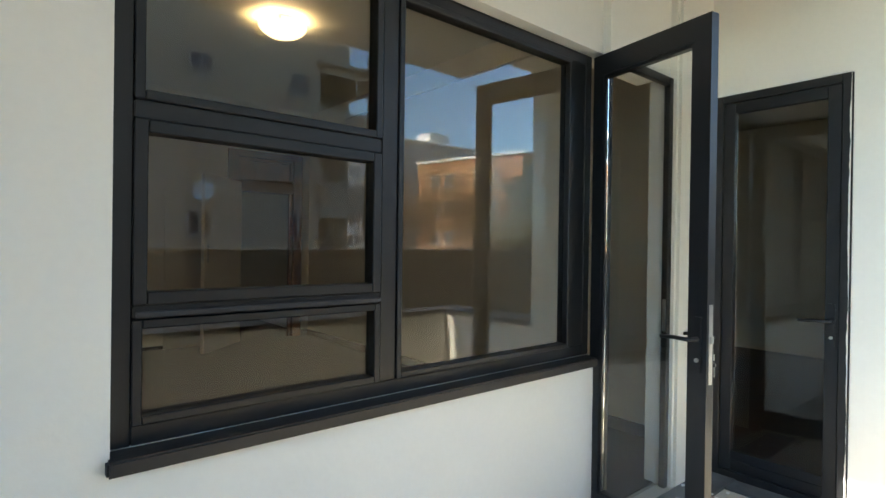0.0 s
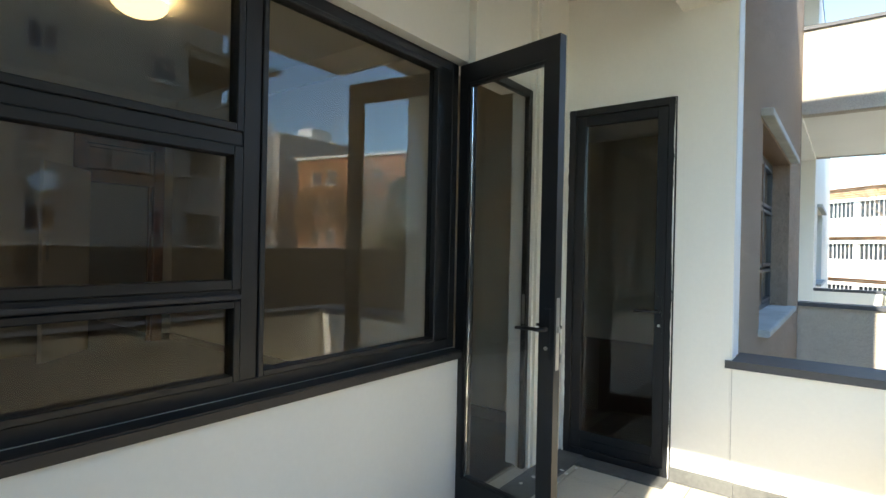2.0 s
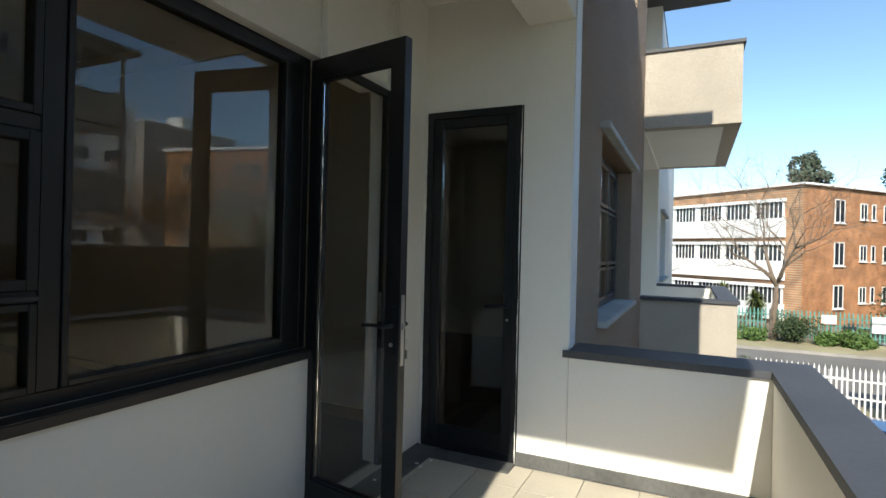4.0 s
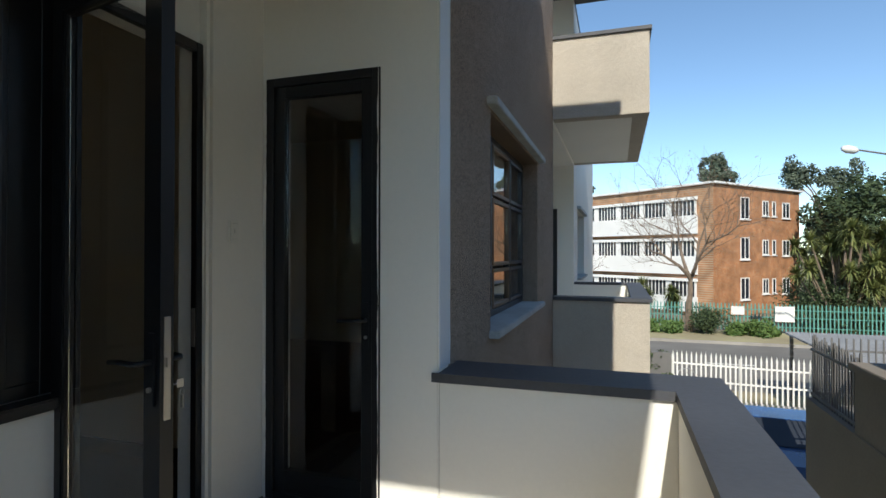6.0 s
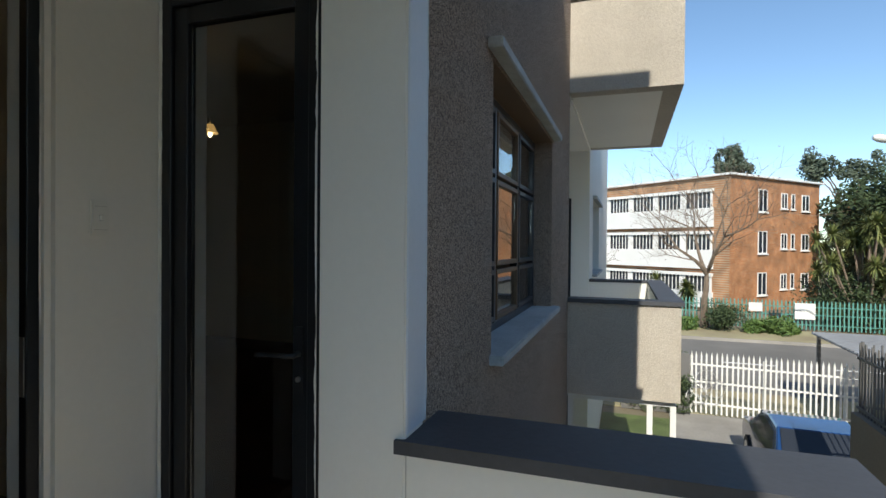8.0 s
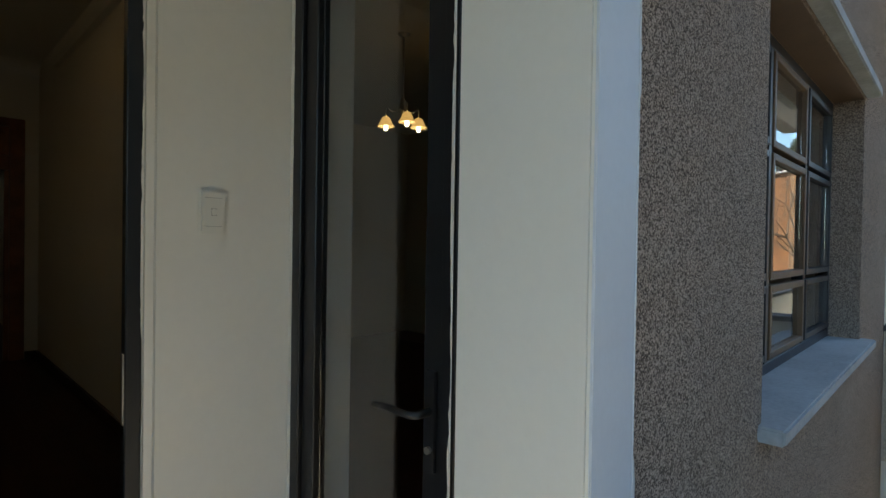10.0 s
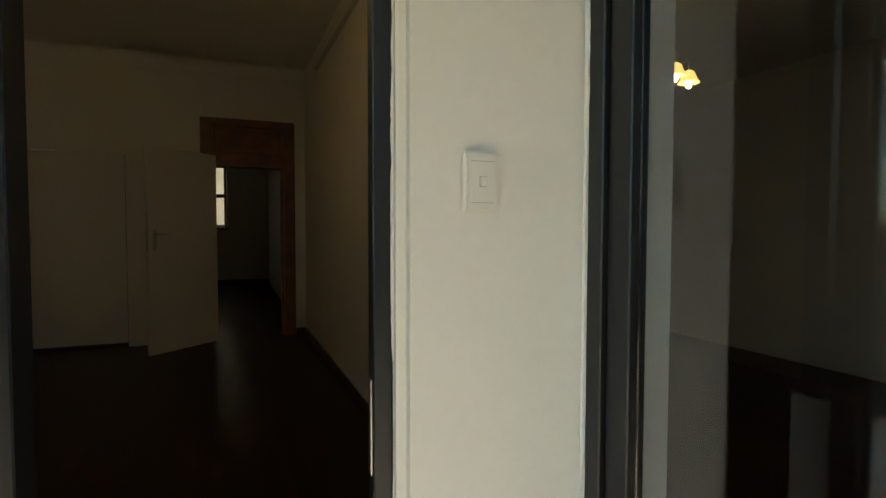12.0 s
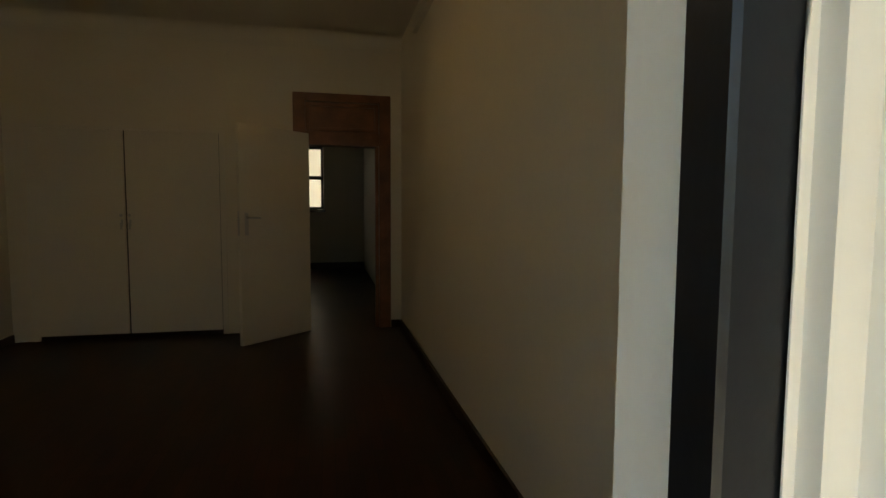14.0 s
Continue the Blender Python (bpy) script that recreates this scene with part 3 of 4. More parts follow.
# ---- the next bay's balconies ----
def bay_balcony(name, x0, x1, z, label):
    """A cantilevered balcony box: floor, three parapet walls, coping."""
    b = thing(name, (x0, YF, z - 0.36), label, "balcony", "balconies of the flats", "structure")
    yo = -0.775
    part("slab", box(x0 + 0.02, x1 - 0.02, yo + 0.02, YF - 0.002, z - 0.345, z - 0.2), PLASTER, b, "white painted soffit")
    bm = bmesh.new()
    bx(bm, x0, x0 + 0.2, yo, YF - 0.002, z - 0.35, z + 0.70)
    bx(bm, x1 - 0.2, x1, yo, YF - 0.002, z - 0.35, z + 0.70)
    bx(bm, x0 + 0.2, x1 - 0.2, yo, yo + 0.2, z - 0.35, z + 0.70)
    part("parapet", bm, CAST_PALE, b, "pale roughcast parapet")
    bm = bmesh.new()
    bx(bm, x0 + 0.2, x0 + 0.206, yo + 0.2, YF - 0.002, z - 0.2, z + 0.70)
    bx(bm, x1 - 0.206, x1 - 0.2, yo + 0.2, YF - 0.002, z - 0.2, z + 0.70)
    bx(bm, x0 + 0.206, x1 - 0.206, yo + 0.2, yo + 0.206, z - 0.2, z + 0.70)
    part("inner_plaster", bm, PLASTER, b, "white inner plaster")
    bm = bmesh.new()
    bx(bm, x0 - 0.03, x0 + 0.22, yo - 0.03, YF - 0.002, z + 0.70, z + 0.745)
    bx(bm, x1 - 0.22, x1 + 0.03, yo - 0.03, YF - 0.002, z + 0.70, z + 0.745)
    bx(bm, x0 + 0.22, x1 - 0.22, yo - 0.03, yo + 0.22, z + 0.70, z + 0.745)
    part("coping", bm, COPE, b, "dark weathered coping")
    return b


bay_balcony("balcony", 8.5, 12.35, 0.0, "pale roughcast balcony with dark coping on the next bay")
bay_balcony("balcony", 8.5, 12.35, STOREY + 0.02, "pale roughcast balcony with dark coping one floor up")
bay_balcony("balcony", XL, 4.15, STOREY + 0.02, "roughcast balcony straight above the walker's own")
# recess walls of the next bay, at both storeys
for k, z in enumerate((GZ, 0.0, STOREY)):
    struct("wall_bay_back", box(8.55, 12.15, 1.44, 1.64, z - 0.05, z + 3.05), PLASTER, "white plastered back wall of the next balcony", "wall")
    struct("wall_bay_end", box(12.15, 12.35, YF + 0.002, 1.64, z - 0.05, z + 3.05), PLASTER, "white plastered end wall of the next balcony", "wall")
    struct("ceiling_bay", box(8.55, 12.35, YF + 0.002, 1.64, z + 3.051, z + 3.10), PLASTER, "white painted soffit of the next bay", "ceiling")
    d = thing("door_%d" % (3 + k), (12.14, 1.0, z), "dark glazed door of the next balcony", "door", kind="structure")
    frame_rect("door_frame", d, "x", 12.118, 0.03, 0.75, 1.40, z + 0.003, z + 2.2, 0.07, ALU)
    pane("pane", box(12.125, 12.13, 0.821, 1.329, z + 0.075, z + 2.129), d, DARKGL)
for z0, z1, hole in ((GZ, 3.1, (13.2, 15.6, 0.78, 2.27)), (3.1, 6.38, (13.2, 15.6, 0.78 + STOREY, 2.27 + STOREY))):
    wall_with("wall_far_front", "x", 12.352, 20.9, YF + 0.004, 0.70, z0, z1, [hole], PLASTER, "white rendered outer wall further along the flats")
for k, z in enumerate((0.0, STOREY)):
    w = thing("window_%d" % (5 + k), (14.4, 0.62, z + 0.78), "grey steel window further along the flats", "window", kind="structure")
    frame_rect("window_frame", w, "y", 0.60, 0.05, 13.202, 15.598, z + 0.782, z + 2.268, 0.06, STEELF)
    pane("pane", box(13.263, 15.537, 0.62, 0.626, z + 0.843, z + 2.207), w, DARKGL)
    part("hood", box(13.1, 15.7, 0.35, YF + 0.005, z + 2.27, z + 2.33), GREYSILL, w)
    part("window_sill", box(13.15, 15.65, 0.34, 0.60, z + 0.73, z + 0.781), GREYSILL, w)
struct("roof_canopy", box(8.4, 12.45, -0.80, YF - 0.002, 6.38, 6.50), SLATE, "dark edged roof slab over the upper balcony", "roof")
struct("roof_canopy_near", box(XL - 0.1, 4.25, -0.86, YF - 0.002, 6.38, 6.50), SLATE, "dark edged roof slab over the upper balcony", "roof")
# glazed porch under the next bay
porch = thing("window_7", (8.6, -0.1, GZ), "white framed porch glazing under the balcony", "window", kind="structure")
bm = bmesh.new()
for y in (-0.74, -0.50, 0.36):
    bx(bm, 8.58, 8.64, y, y + 0.06, GZ, -0.36)
for z in (GZ, -2.55, -1.15, -0.42):
    bx(bm, 8.585, 8.635, -0.68, 0.36, z, z + 0.06)
part("window_frame", bm, PALEW, porch)
pane("pane", box(8.605, 8.611, -0.68, 0.36, GZ + 0.06, -0.42), porch)

# ---- things indoors and on the walls ----
sw = thing("light_switch", (3.545, YS, 1.37), "white plastic one-lever light switch on the cream wall", "light switch")
SWM = pose(3.545, YS, 1.425)
part("cover_plate", turned(box(-0.0365, 0.0365, -0.016, 0.0, -0.058, 0.058, 0.007, 4), SWM), WHITEPL, sw)
part("insert", turned(box(-0.022, 0.024, -0.0170, -0.0155, -0.038, 0.037, 0.0006), SWM), WHITEPL, sw)
for lz in (-0.0388, 0.0378):
    part("seam", turned(box(-0.022, 0.024, -0.0163, -0.0155, lz - 0.0006, lz + 0.0006), SWM), GREYW, sw)
part("rocker_surround", turned(box(-0.0055, 0.0085, -0.0174, -0.0168, -0.0100, 0.0100, 0.0002), SWM), GREYW, sw)
part("rocker", turned(box(-0.0050, 0.0080, -0.0215, -0.0168, -0.0090, 0.0090, 0.0022, 3), SWM), WHITEPL, sw)

# flakes of paint swept against the threshold
rng = random.Random(77)
for i in range(9):
    fx, fy = rng.uniform(3.0, XE - 0.2), rng.uniform(1.20, 1.42)
    bm = bmesh.new()
    ring = [(fx + rng.uniform(0.006, 0.018) * math.cos(k * math.tau / 7), fy + rng.uniform(0.006, 0.018) * math.sin(k * math.tau / 7)) for k in range(7)]
    lo = [bm.verts.new((x, y, 0.0121)) for x, y in ring]
    hi = [bm.verts.new((x, y, 0.0135 + rng.uniform(0, 0.003))) for x, y in ring]
    bm.faces.new(lo[::-1])
    bm.faces.new(hi)
    for k in range(7):
        bm.faces.new((lo[k], lo[(k + 1) % 7], hi[(k + 1) % 7], hi[k]))
    tagged(part("paint_flake", bm, PLASTER), "small curled flake of white paint on the threshold", "paint flake", "paint flakes")

# built-in cupboard
cup = thing("built_in_cupboard", (1.2, YB, 0.0), "white painted built-in cupboard with two closed doors", "cupboard")
part("back_panel", box(0.282, 2.138, 7.90, 7.92, 0.05, 2.168), DOORP, cup)
part("side_panel", box(0.282, 0.34, YB - 0.002, 7.90, 0.0, 2.168), DOORP, cup)
part("side_panel", box(2.085, 2.138, YB - 0.002, 7.90, 0.0, 2.168), DOORP, cup)
part("plinth", box(0.34, 2.085, YB + 0.02, YB + 0.05, 0.0, 0.048), DARKWOOD, cup, "dark plinth")
for a0, a1, hx in ((0.345, 1.166, 1.135), (1.184, 2.080, 1.212)):
    d = part("door", box(a0, a1, YB - 0.014, YB + 0.012, 0.05, 2.150, 0.002), DOORP, cup)
    part("knob", turned(lathe(bmesh.new(), ((0.001, 0.0), (0.007, 0.0), (0.006, 0.014), (0.013, 0.019), (0.015, 0.027), (0.008, 0.033), (0.0005, 0.034)), n=14), pose(hx, YB - 0.014, 1.285, 90)), STEEL, d, "small steel knob", True)
    part("escutcheon", box(hx - 0.009, hx + 0.009, YB - 0.018, YB - 0.014, 1.17, 1.24, 0.001), STEEL, d)
    part("key", bx(bx(bmesh.new(), hx - 0.003, hx + 0.003, YB - 0.042, YB - 0.018, 1.203, 1.211), hx - 0.010, hx + 0.010, YB - 0.046, YB - 0.042, 1.14, 1.21), STEEL, d)
part("top_trim", box(0.28, 2.14, YB - 0.006, YB - 0.0005, 2.156, 2.18), DOORP, cup)
# added dark sheet, stands in for the shade behind the door gaps
part("shade_sheet", box(0.342, 2.083, YB + 0.10, YB + 0.12, 0.05, 2.16), DARKWOOD, cup)

# wooden door frame with a panel over the door
dr = thing("door_6", (3.38, YB, 0.0), "white bedroom door ajar in a varnished wood frame with overpanel", "door", kind="structure")
part("jamb", box(2.845, 2.975, YB - 0.03, YB + 0.17, 0.0, 2.62, 0.006), WOOD, dr)
part("jamb", box(3.775, 3.905, YB - 0.03, YB + 0.17, 0.0, 2.62, 0.006), WOOD, dr)
part("head", box(2.975, 3.775, YB - 0.03, YB + 0.17, 2.53, 2.62, 0.006), WOOD, dr)
part("transom", box(2.975, 3.775, YB - 0.025, YB + 0.16, 2.06, 2.21, 0.006), WOOD, dr)
part("overpanel", box(2.975, 3.775, YB + 0.03, YB + 0.055, 2.21, 2.53), WOOD, dr)
frame_rect("overpanel_bead", dr, "y", YB + 0.0, 0.03, 2.980, 3.770, 2.215, 2.525, 0.04, WOOD)
part("door_stop", box(3.735, 3.7745, YB + 0.03, YB + 0.08, 0.0, 2.059), WOOD, dr)
LM = pose(2.985, YB - 0.035, 0.0, 0, 0, 180 + 42.5)
lf = part("door_leaf", turned(box(0.0, 0.865, 0.0, 0.042, 0.012, 2.175, 0.003), LM), DOORP, dr, "white painted flush leaf")
part("handle_plate", turned(box(0.775, 0.815, 0.042, 0.049, 1.10, 1.32, 0.001), LM), STEEL, lf)
part("lever", turned(tube(bmesh.new(), ((0.795, 0.048, 1.27), (0.795, 0.095, 1.27), (0.78, 0.102, 1.27), (0.67, 0.100, 1.268)), 0.010, 0.008, 8), LM), STEEL, lf, "steel lever handle", True)
part("lock_face", turned(box(0.865, 0.868, 0.008, 0.034, 1.10, 1.34), LM), STEEL, lf)

# far room window
w9 = thing("window_8", (2.68, 13.65, 1.34), "dark framed window with obscure glass", "window", kind="structure")
frame_rect("window_frame", w9, "y", 13.61, 0.06, 2.202, 3.138, 1.342, 2.738, 0.055, ALU)
part("transom", box(2.257, 3.083, 13.615, 13.665, 2.01, 2.09), ALU, w9)
pane("pane", box(2.257, 3.083, 13.635, 13.641, 1.397, 2.01), w9, FROST)
pane("pane", box(2.257, 3.083, 13.635, 13.641, 2.09, 2.683), w9, FROST)
part("window_sill", box(2.16, 3.18, 13.56, 13.612, 1.28, 1.341, 0.003), ALU, w9)

# ceiling lamp in the bedroom
cl = thing("ceiling_lamp", (2.333, 4.38, 3.25), "round glowing glass bowl ceiling lamp", "ceiling lamp")
part("base", lathe(bmesh.new(), ((0.001, 3.25), (0.12, 3.25), (0.12, 3.215), (0.001, 3.215)), (2.333, 4.38, 0)), STEEL, cl, smooth=False)
part("bowl", lathe(bmesh.new(), ((0.205, 3.205), (0.20, 3.185), (0.175, 3.150), (0.13, 3.120), (0.07, 3.100), (0.001, 3.094)), (2.333, 4.38, 0), 32), LAMPG, cl, "warm glowing alabaster glass", True)
for bx_ in (2.25, 2.416):
    part("bulb", lathe(bmesh.new(), ((0.001, 3.213), (0.014, 3.21), (0.028, 3.185), (0.030, 3.168), (0.020, 3.150), (0.001, 3.145)), (bx_, 4.38, 0), 12), LAMPB, cl, "lit bulb", True)
for a in range(3):
    c = (2.333 + 0.206 * math.cos(a * 2.1), 4.38 + 0.206 * math.sin(a * 2.1))
    part("clip", box(c[0] - 0.006, c[0] + 0.006, c[1] - 0.006, c[1] + 0.006, 3.18, 3.222), STEEL, cl)

# three-armed pendant in the lounge
CH = Vector((5.745, 3.175, -0.025))
ch = thing("chandelier", (CH.x, CH.y, 3.0), "lit three-armed chandelier with amber bell shades", "chandelier")
part("ceiling_rose", lathe(bmesh.new(), ((0.001, 3.04), (0.055, 3.04), (0.05, 3.02), (0.012, 3.0), (0.001, 3.0)), CH), STEEL, ch, smooth=True)
part("stem", lathe(bmesh.new(), ((0.007, 3.01), (0.007, 2.52), (0.02, 2.50), (0.028, 2.46), (0.016, 2.42), (0.007, 2.39), (0.001, 2.385)), CH), STEEL, ch, smooth=True)
for a in (122, -118, -16):
    d = Vector((math.cos(radians(a)), math.sin(radians(a)), 0))
    ar = part("arm", tube(bmesh.new(), [CH + d * r + Vector((0, 0, h)) for r, h in ((0.015, 2.45), (0.055, 2.41), (0.10, 2.42), (0.132, 2.45), (0.14, 2.43), (0.14, 2.366))], 0.006, 0.005, 8), STEEL, ch, smooth=True)
    q = CH + d * 0.14
    part("shade", lathe(bmesh.new(), ((0.024, 2.374), (0.034, 2.364), (0.043, 2.342), (0.053, 2.319), (0.069, 2.298), (0.066, 2.296), (0.050, 2.318), (0.040, 2.341), (0.031, 2.362)), q), SHADEG, ar, "amber glass bell shade", True)
    part("bulb", lathe(bmesh.new(), ((0.001, 2.36), (0.012, 2.355), (0.017, 2.31), (0.018, 2.278), (0.010, 2.264), (0.001, 2.262)), q, 12), BULBG, ar, smooth=True)

# ---- outdoors ----
bm = bmesh.new()
bx(bm, -900, 900, -900, 900, GZ - 0.6, GZ - 0.02)
struct("ground", bm, SOIL, "dry brown ground reaching the horizon", "ground")
struct("driveway", box(-9, 19.0, -5.6, -1.4, GZ - 0.3, GZ, 0), CONC, "stained concrete driveway between the buildings", "driveway")
struct("lawn", box(4.2, 18.2, -1.38, YF - 0.01, GZ - 0.3, GZ + 0.02), GRASS, "green lawn strip below the flats", "lawn")
struct("pavement", box(19.0, 22.0, -40, 40, GZ - 0.3, GZ + 0.01), VERGE, "sandy pavement before the road", "pavement")
struct("road", box(22.0, 32.5, -60, 60, GZ - 0.3, GZ - 0.015), ASPH, "sunlit grey asphalt road", "road")
struct("kerb", box(32.5, 32.65, -60, 60, GZ - 0.3, GZ + 0.13, 0.02), CONC, "concrete kerb", "kerb")
struct("verge", box(32.65, 37.0, -60, 60, GZ - 0.3, GZ + 0.10), VERGE, "sandy verge in front of the fence", "verge")
bm = bmesh.new()
for i in range(14):
    bx(bm, 26.9, 27.05, -30 + i * 4, -28 + i * 4, GZ - 0.0149, GZ - 0.010)
struct("road_marking", bm, PALEW, "worn white centre dashes", "road marking")


def palisade(name, at, label, n, pitch, height, material, along, group=""):
    """A steel palisade fence: each pale with its splayed point, two rails, end posts."""
    f = thing(name, at, label, "fence", group)
    bm = bmesh.new()
    w, t = pitch * 0.17, 0.02
    pts = [(-w, 0), (w, 0), (w, height - 0.12), (0, height), (-w, height - 0.12)]
    a = [bm.verts.new((x, -t, z)) for x, z in pts]
    b = [bm.verts.new((x, t, z)) for x, z in pts]
    bm.faces.new(a)
    bm.faces.new(b[::-1])
    for i in range(5):
        bm.faces.new((a[i], b[i], b[(i + 1) % 5], a[(i + 1) % 5]))
    bmesh.ops.recalc_face_normals(bm, faces=bm.faces[:])
    me = bpy.data.meshes.new("pale")
    bm.to_mesh(me)
    bm.free()
    me.materials.append(material)
    for i in range(n):
        o = new("pale", me)
        o.parent = f
        o.matrix_basis = pose(i * pitch + random.uniform(-0.004, 0.004), 0, 0.06, 0, random.uniform(-0.4, 0.4), 0)
    for z in (0.30, height * 0.52, height - 0.35):
        o = part("rail", box(-0.08, (n - 1) * pitch + 0.08, 0.021, 0.06, z, z + 0.05), material)
        o.parent = f
    for i in range(0, n, 14):
        o = part("post", box(i * pitch - 0.04, i * pitch + 0.04, 0.061, 0.13, 0, height - 0.1), material)
        o.parent = f
    f.matrix_basis = Matrix.Translation(at) @ pose(0, 0, 0, 0, 0, along)
    return f


palisade("palisade_gate", (19.0, -2.0, GZ), "white painted steel palisade gate across the driveway", 32, 0.13, 1.75, PALEW, -96)
palisade("palisade_fence", (37.2, 1.0, GZ + 0.1), "teal green steel palisade fence along the far side of the road", 84, 0.20, 1.65, GREENF, -90)
tagged(part("notice_board", box(37.05, 37.09, -10.2, -9.2, GZ + 0.75, GZ + 1.65, 0.005), PALEW), "blank white notice board fixed to the teal fence", "sign")
tagged(part("notice_board", box(37.05, 37.09, -7.6, -6.9, GZ + 1.1, GZ + 1.6, 0.005), PALEW), "small white notice board fixed to the teal fence", "sign")


# neighbour's terrace across the driveway
struct("wall_terrace", box(-14, 11.6, -3.60, -3.35, GZ, -1.06), TERR, "grey plastered terrace wall along the driveway", "wall")
struct("terrace_floor", box(-14, 11.6, -12.9, -3.60, GZ, -1.14), CONC, "concrete terrace behind the wall", "terrace")
struct("wall_screen", box(-14, 9.6, -4.0, -3.76, -1.14, 1.26), TERR, "tall grey plastered screen wall", "wall")
struct("trim_screen_cap", box(-14, 9.63, -4.03, -3.73, 1.26, 1.29, 0.005), WHITEW, "thin white cap on the screen wall", "trim")
struct("wall_ledge", box(-14, 9.75, -3.65, -3.37, -1.06, -0.22), TERR, "low wall with a projecting ledge", "wall")
struct("trim_ledge", box(-14, 9.82, -3.75, -3.32, -0.22, -0.13, 0.01), TERR, "projecting ledge on the low wall", "trim")
rail = thing("terrace_railing", (10.7, -3.45, -1.06), "dark grey painted steel railing on the terrace wall", "railing")
for i in range(18):
    x = 9.88 + i * 0.10
    part("baluster", box(x - 0.010, x + 0.010, -3.46, -3.44, -1.06, -0.08 + (0.04 if i % 2 else 0)), RAILP, rail)
for i in range(20):
    part("baluster", box(11.56, 11.58, -3.52 - i * 0.10, -3.50 - i * 0.10, -1.14, -0.06), RAILP, rail)
for z in (-0.28, -1.0):
    part("rail", box(9.84, 11.60, -3.4395, -3.418, z, z + 0.035), RAILP, rail)
    part("rail", box(11.5805, 11.60, -5.5, -3.44, z, z + 0.035), RAILP, rail)
for x in (9.83, 10.73, 11.555):
    part("post", box(x, x + 0.04, -3.49, -3.4605, -1.06, -0.02), RAILP, rail)
carport = thing("carport", (19, -7.5, GZ), "grey corrugated sheet carport roof behind the railing", "carport")
bm = bmesh.new()
for i in range(40):
    x = 16.2 + i * 0.13
    bx(bm, x, x + 0.08, -10.5, -5.6, -1.30 + (i % 2) * 0.03, -1.27 + (i % 2) * 0.03)
    bx(bm, x + 0.08, x + 0.13, -10.5, -5.6, -1.312, -1.288)
part("roof_sheet", bm, ROOFM, carport)
for x in (16.4, 21.2):
    for y in (-5.8, -10.3):
        part("post", box(x, x + 0.09, y, y + 0.09, GZ, -1.312), RAILP, carport)


# parked car
def car(at, turn, paint, label):
    c = thing("car", at, label, "car")
    M = Matrix.Translation(at) @ pose(0, 0, 0, 0, 0, turn)
    prof = ((-2.05, 0.35), (-2.1, 0.62), (-1.95, 0.86), (-1.35, 0.93), (-0.72, 1.36), (-0.2, 1.44), (0.55, 1.42), (1.25, 1.02), (1.85, 0.93), (2.06, 0.72), (2.05, 0.35))
    def hull(pts, w, tuck):
        bm = bmesh.new()
        rows = []
        for s, y in enumerate((-w, -w * 0.96, 0, w * 0.96, w)):
            rows.append([bm.verts.new((x, y * (1 - tuck * max(0, z - 0.9)), z - (0.035 if abs(y) == w else 0))) for x, z in pts])
        for u, v in zip(rows, rows[1:]):
            for i in range(len(pts) - 1):
                bm.faces.new((u[i], u[i + 1], v[i + 1], v[i]))
            bm.faces.new((u[-1], u[0], v[0], v[-1]))
        bm.faces.new(rows[0])
        bm.faces.new(rows[-1][::-1])
        return bm
    part("body", turned(hull(prof, 0.84, 0.38), M), paint, c, smooth=False)
    for y in (-1, 1):
        bm = bmesh.new()
        q = [(-1.12, 0.95), (-0.66, 1.31), (-0.2, 1.38), (0.5, 1.36), (1.02, 1.03), (0.9, 0.97)]
        a = [bm.verts.new((x, y * 0.84 * (1 - 0.38 * max(0, z - 0.9)) + y * 0.004, z - 0.035)) for x, z in q]
        b = [bm.verts.new((v.co.x, v.co.y + y * 0.006, v.co.z)) for v in a]
        bm.faces.new(a)
        bm.faces.new(b[::-1])
        for i in range(6):
            bm.faces.new((a[i], b[i], b[(i + 1) % 6], a[(i + 1) % 6]))
        part("side_window", turned(bm, M), DARKGL, c)
    for x0, z0, x1, z1, nm in ((0.60, 1.405, 1.20, 1.055, "windscreen"), (-1.30, 0.965, -0.76, 1.34, "rear_window")):
        bm = bmesh.new()
        for d in (0.004, 0.012):
            n = Vector((z0 - z1, 0, x1 - x0)).normalized() * d
            vs = [bm.verts.new(Vector((x, y, z)) + n) for x, y, z in ((x0, -0.62, z0), (x1, -0.70, z1), (x1, 0.70, z1), (x0, 0.62, z0))]
            bm.faces.new(vs if d > 0.01 else vs[::-1])
        part(nm, turned(bm, M), DARKGL, c)
    for x in (-1.28, 1.28):
        for y in (-0.78, 0.78):
            w = part("wheel", turned(tube(bmesh.new(), ((x, y - 0.1, 0.31), (x, y + 0.1, 0.31)), 0.31, 0.31, 20), M), RUBBER, c)
            part("rim", turned(tube(bmesh.new(), ((x, y - 0.106, 0.31), (x, y + 0.106, 0.31)), 0.19, 0.19, 14), M), STEEL, w)
    for y in (-0.6, 0.6):
        part("headlight", turned(box(1.99, 2.075, y - 0.17, y + 0.17, 0.66, 0.78, 0.02), M), DARKGL, c)
        part("tail_light", turned(box(-2.09, -2.0, y - 0.15, y + 0.15, 0.68, 0.82, 0.02), M), WOOD, c)
    return c


car((14.3, -3.6, GZ), 178, CARP, "dark blue hatchback car parked beside the terrace wall")


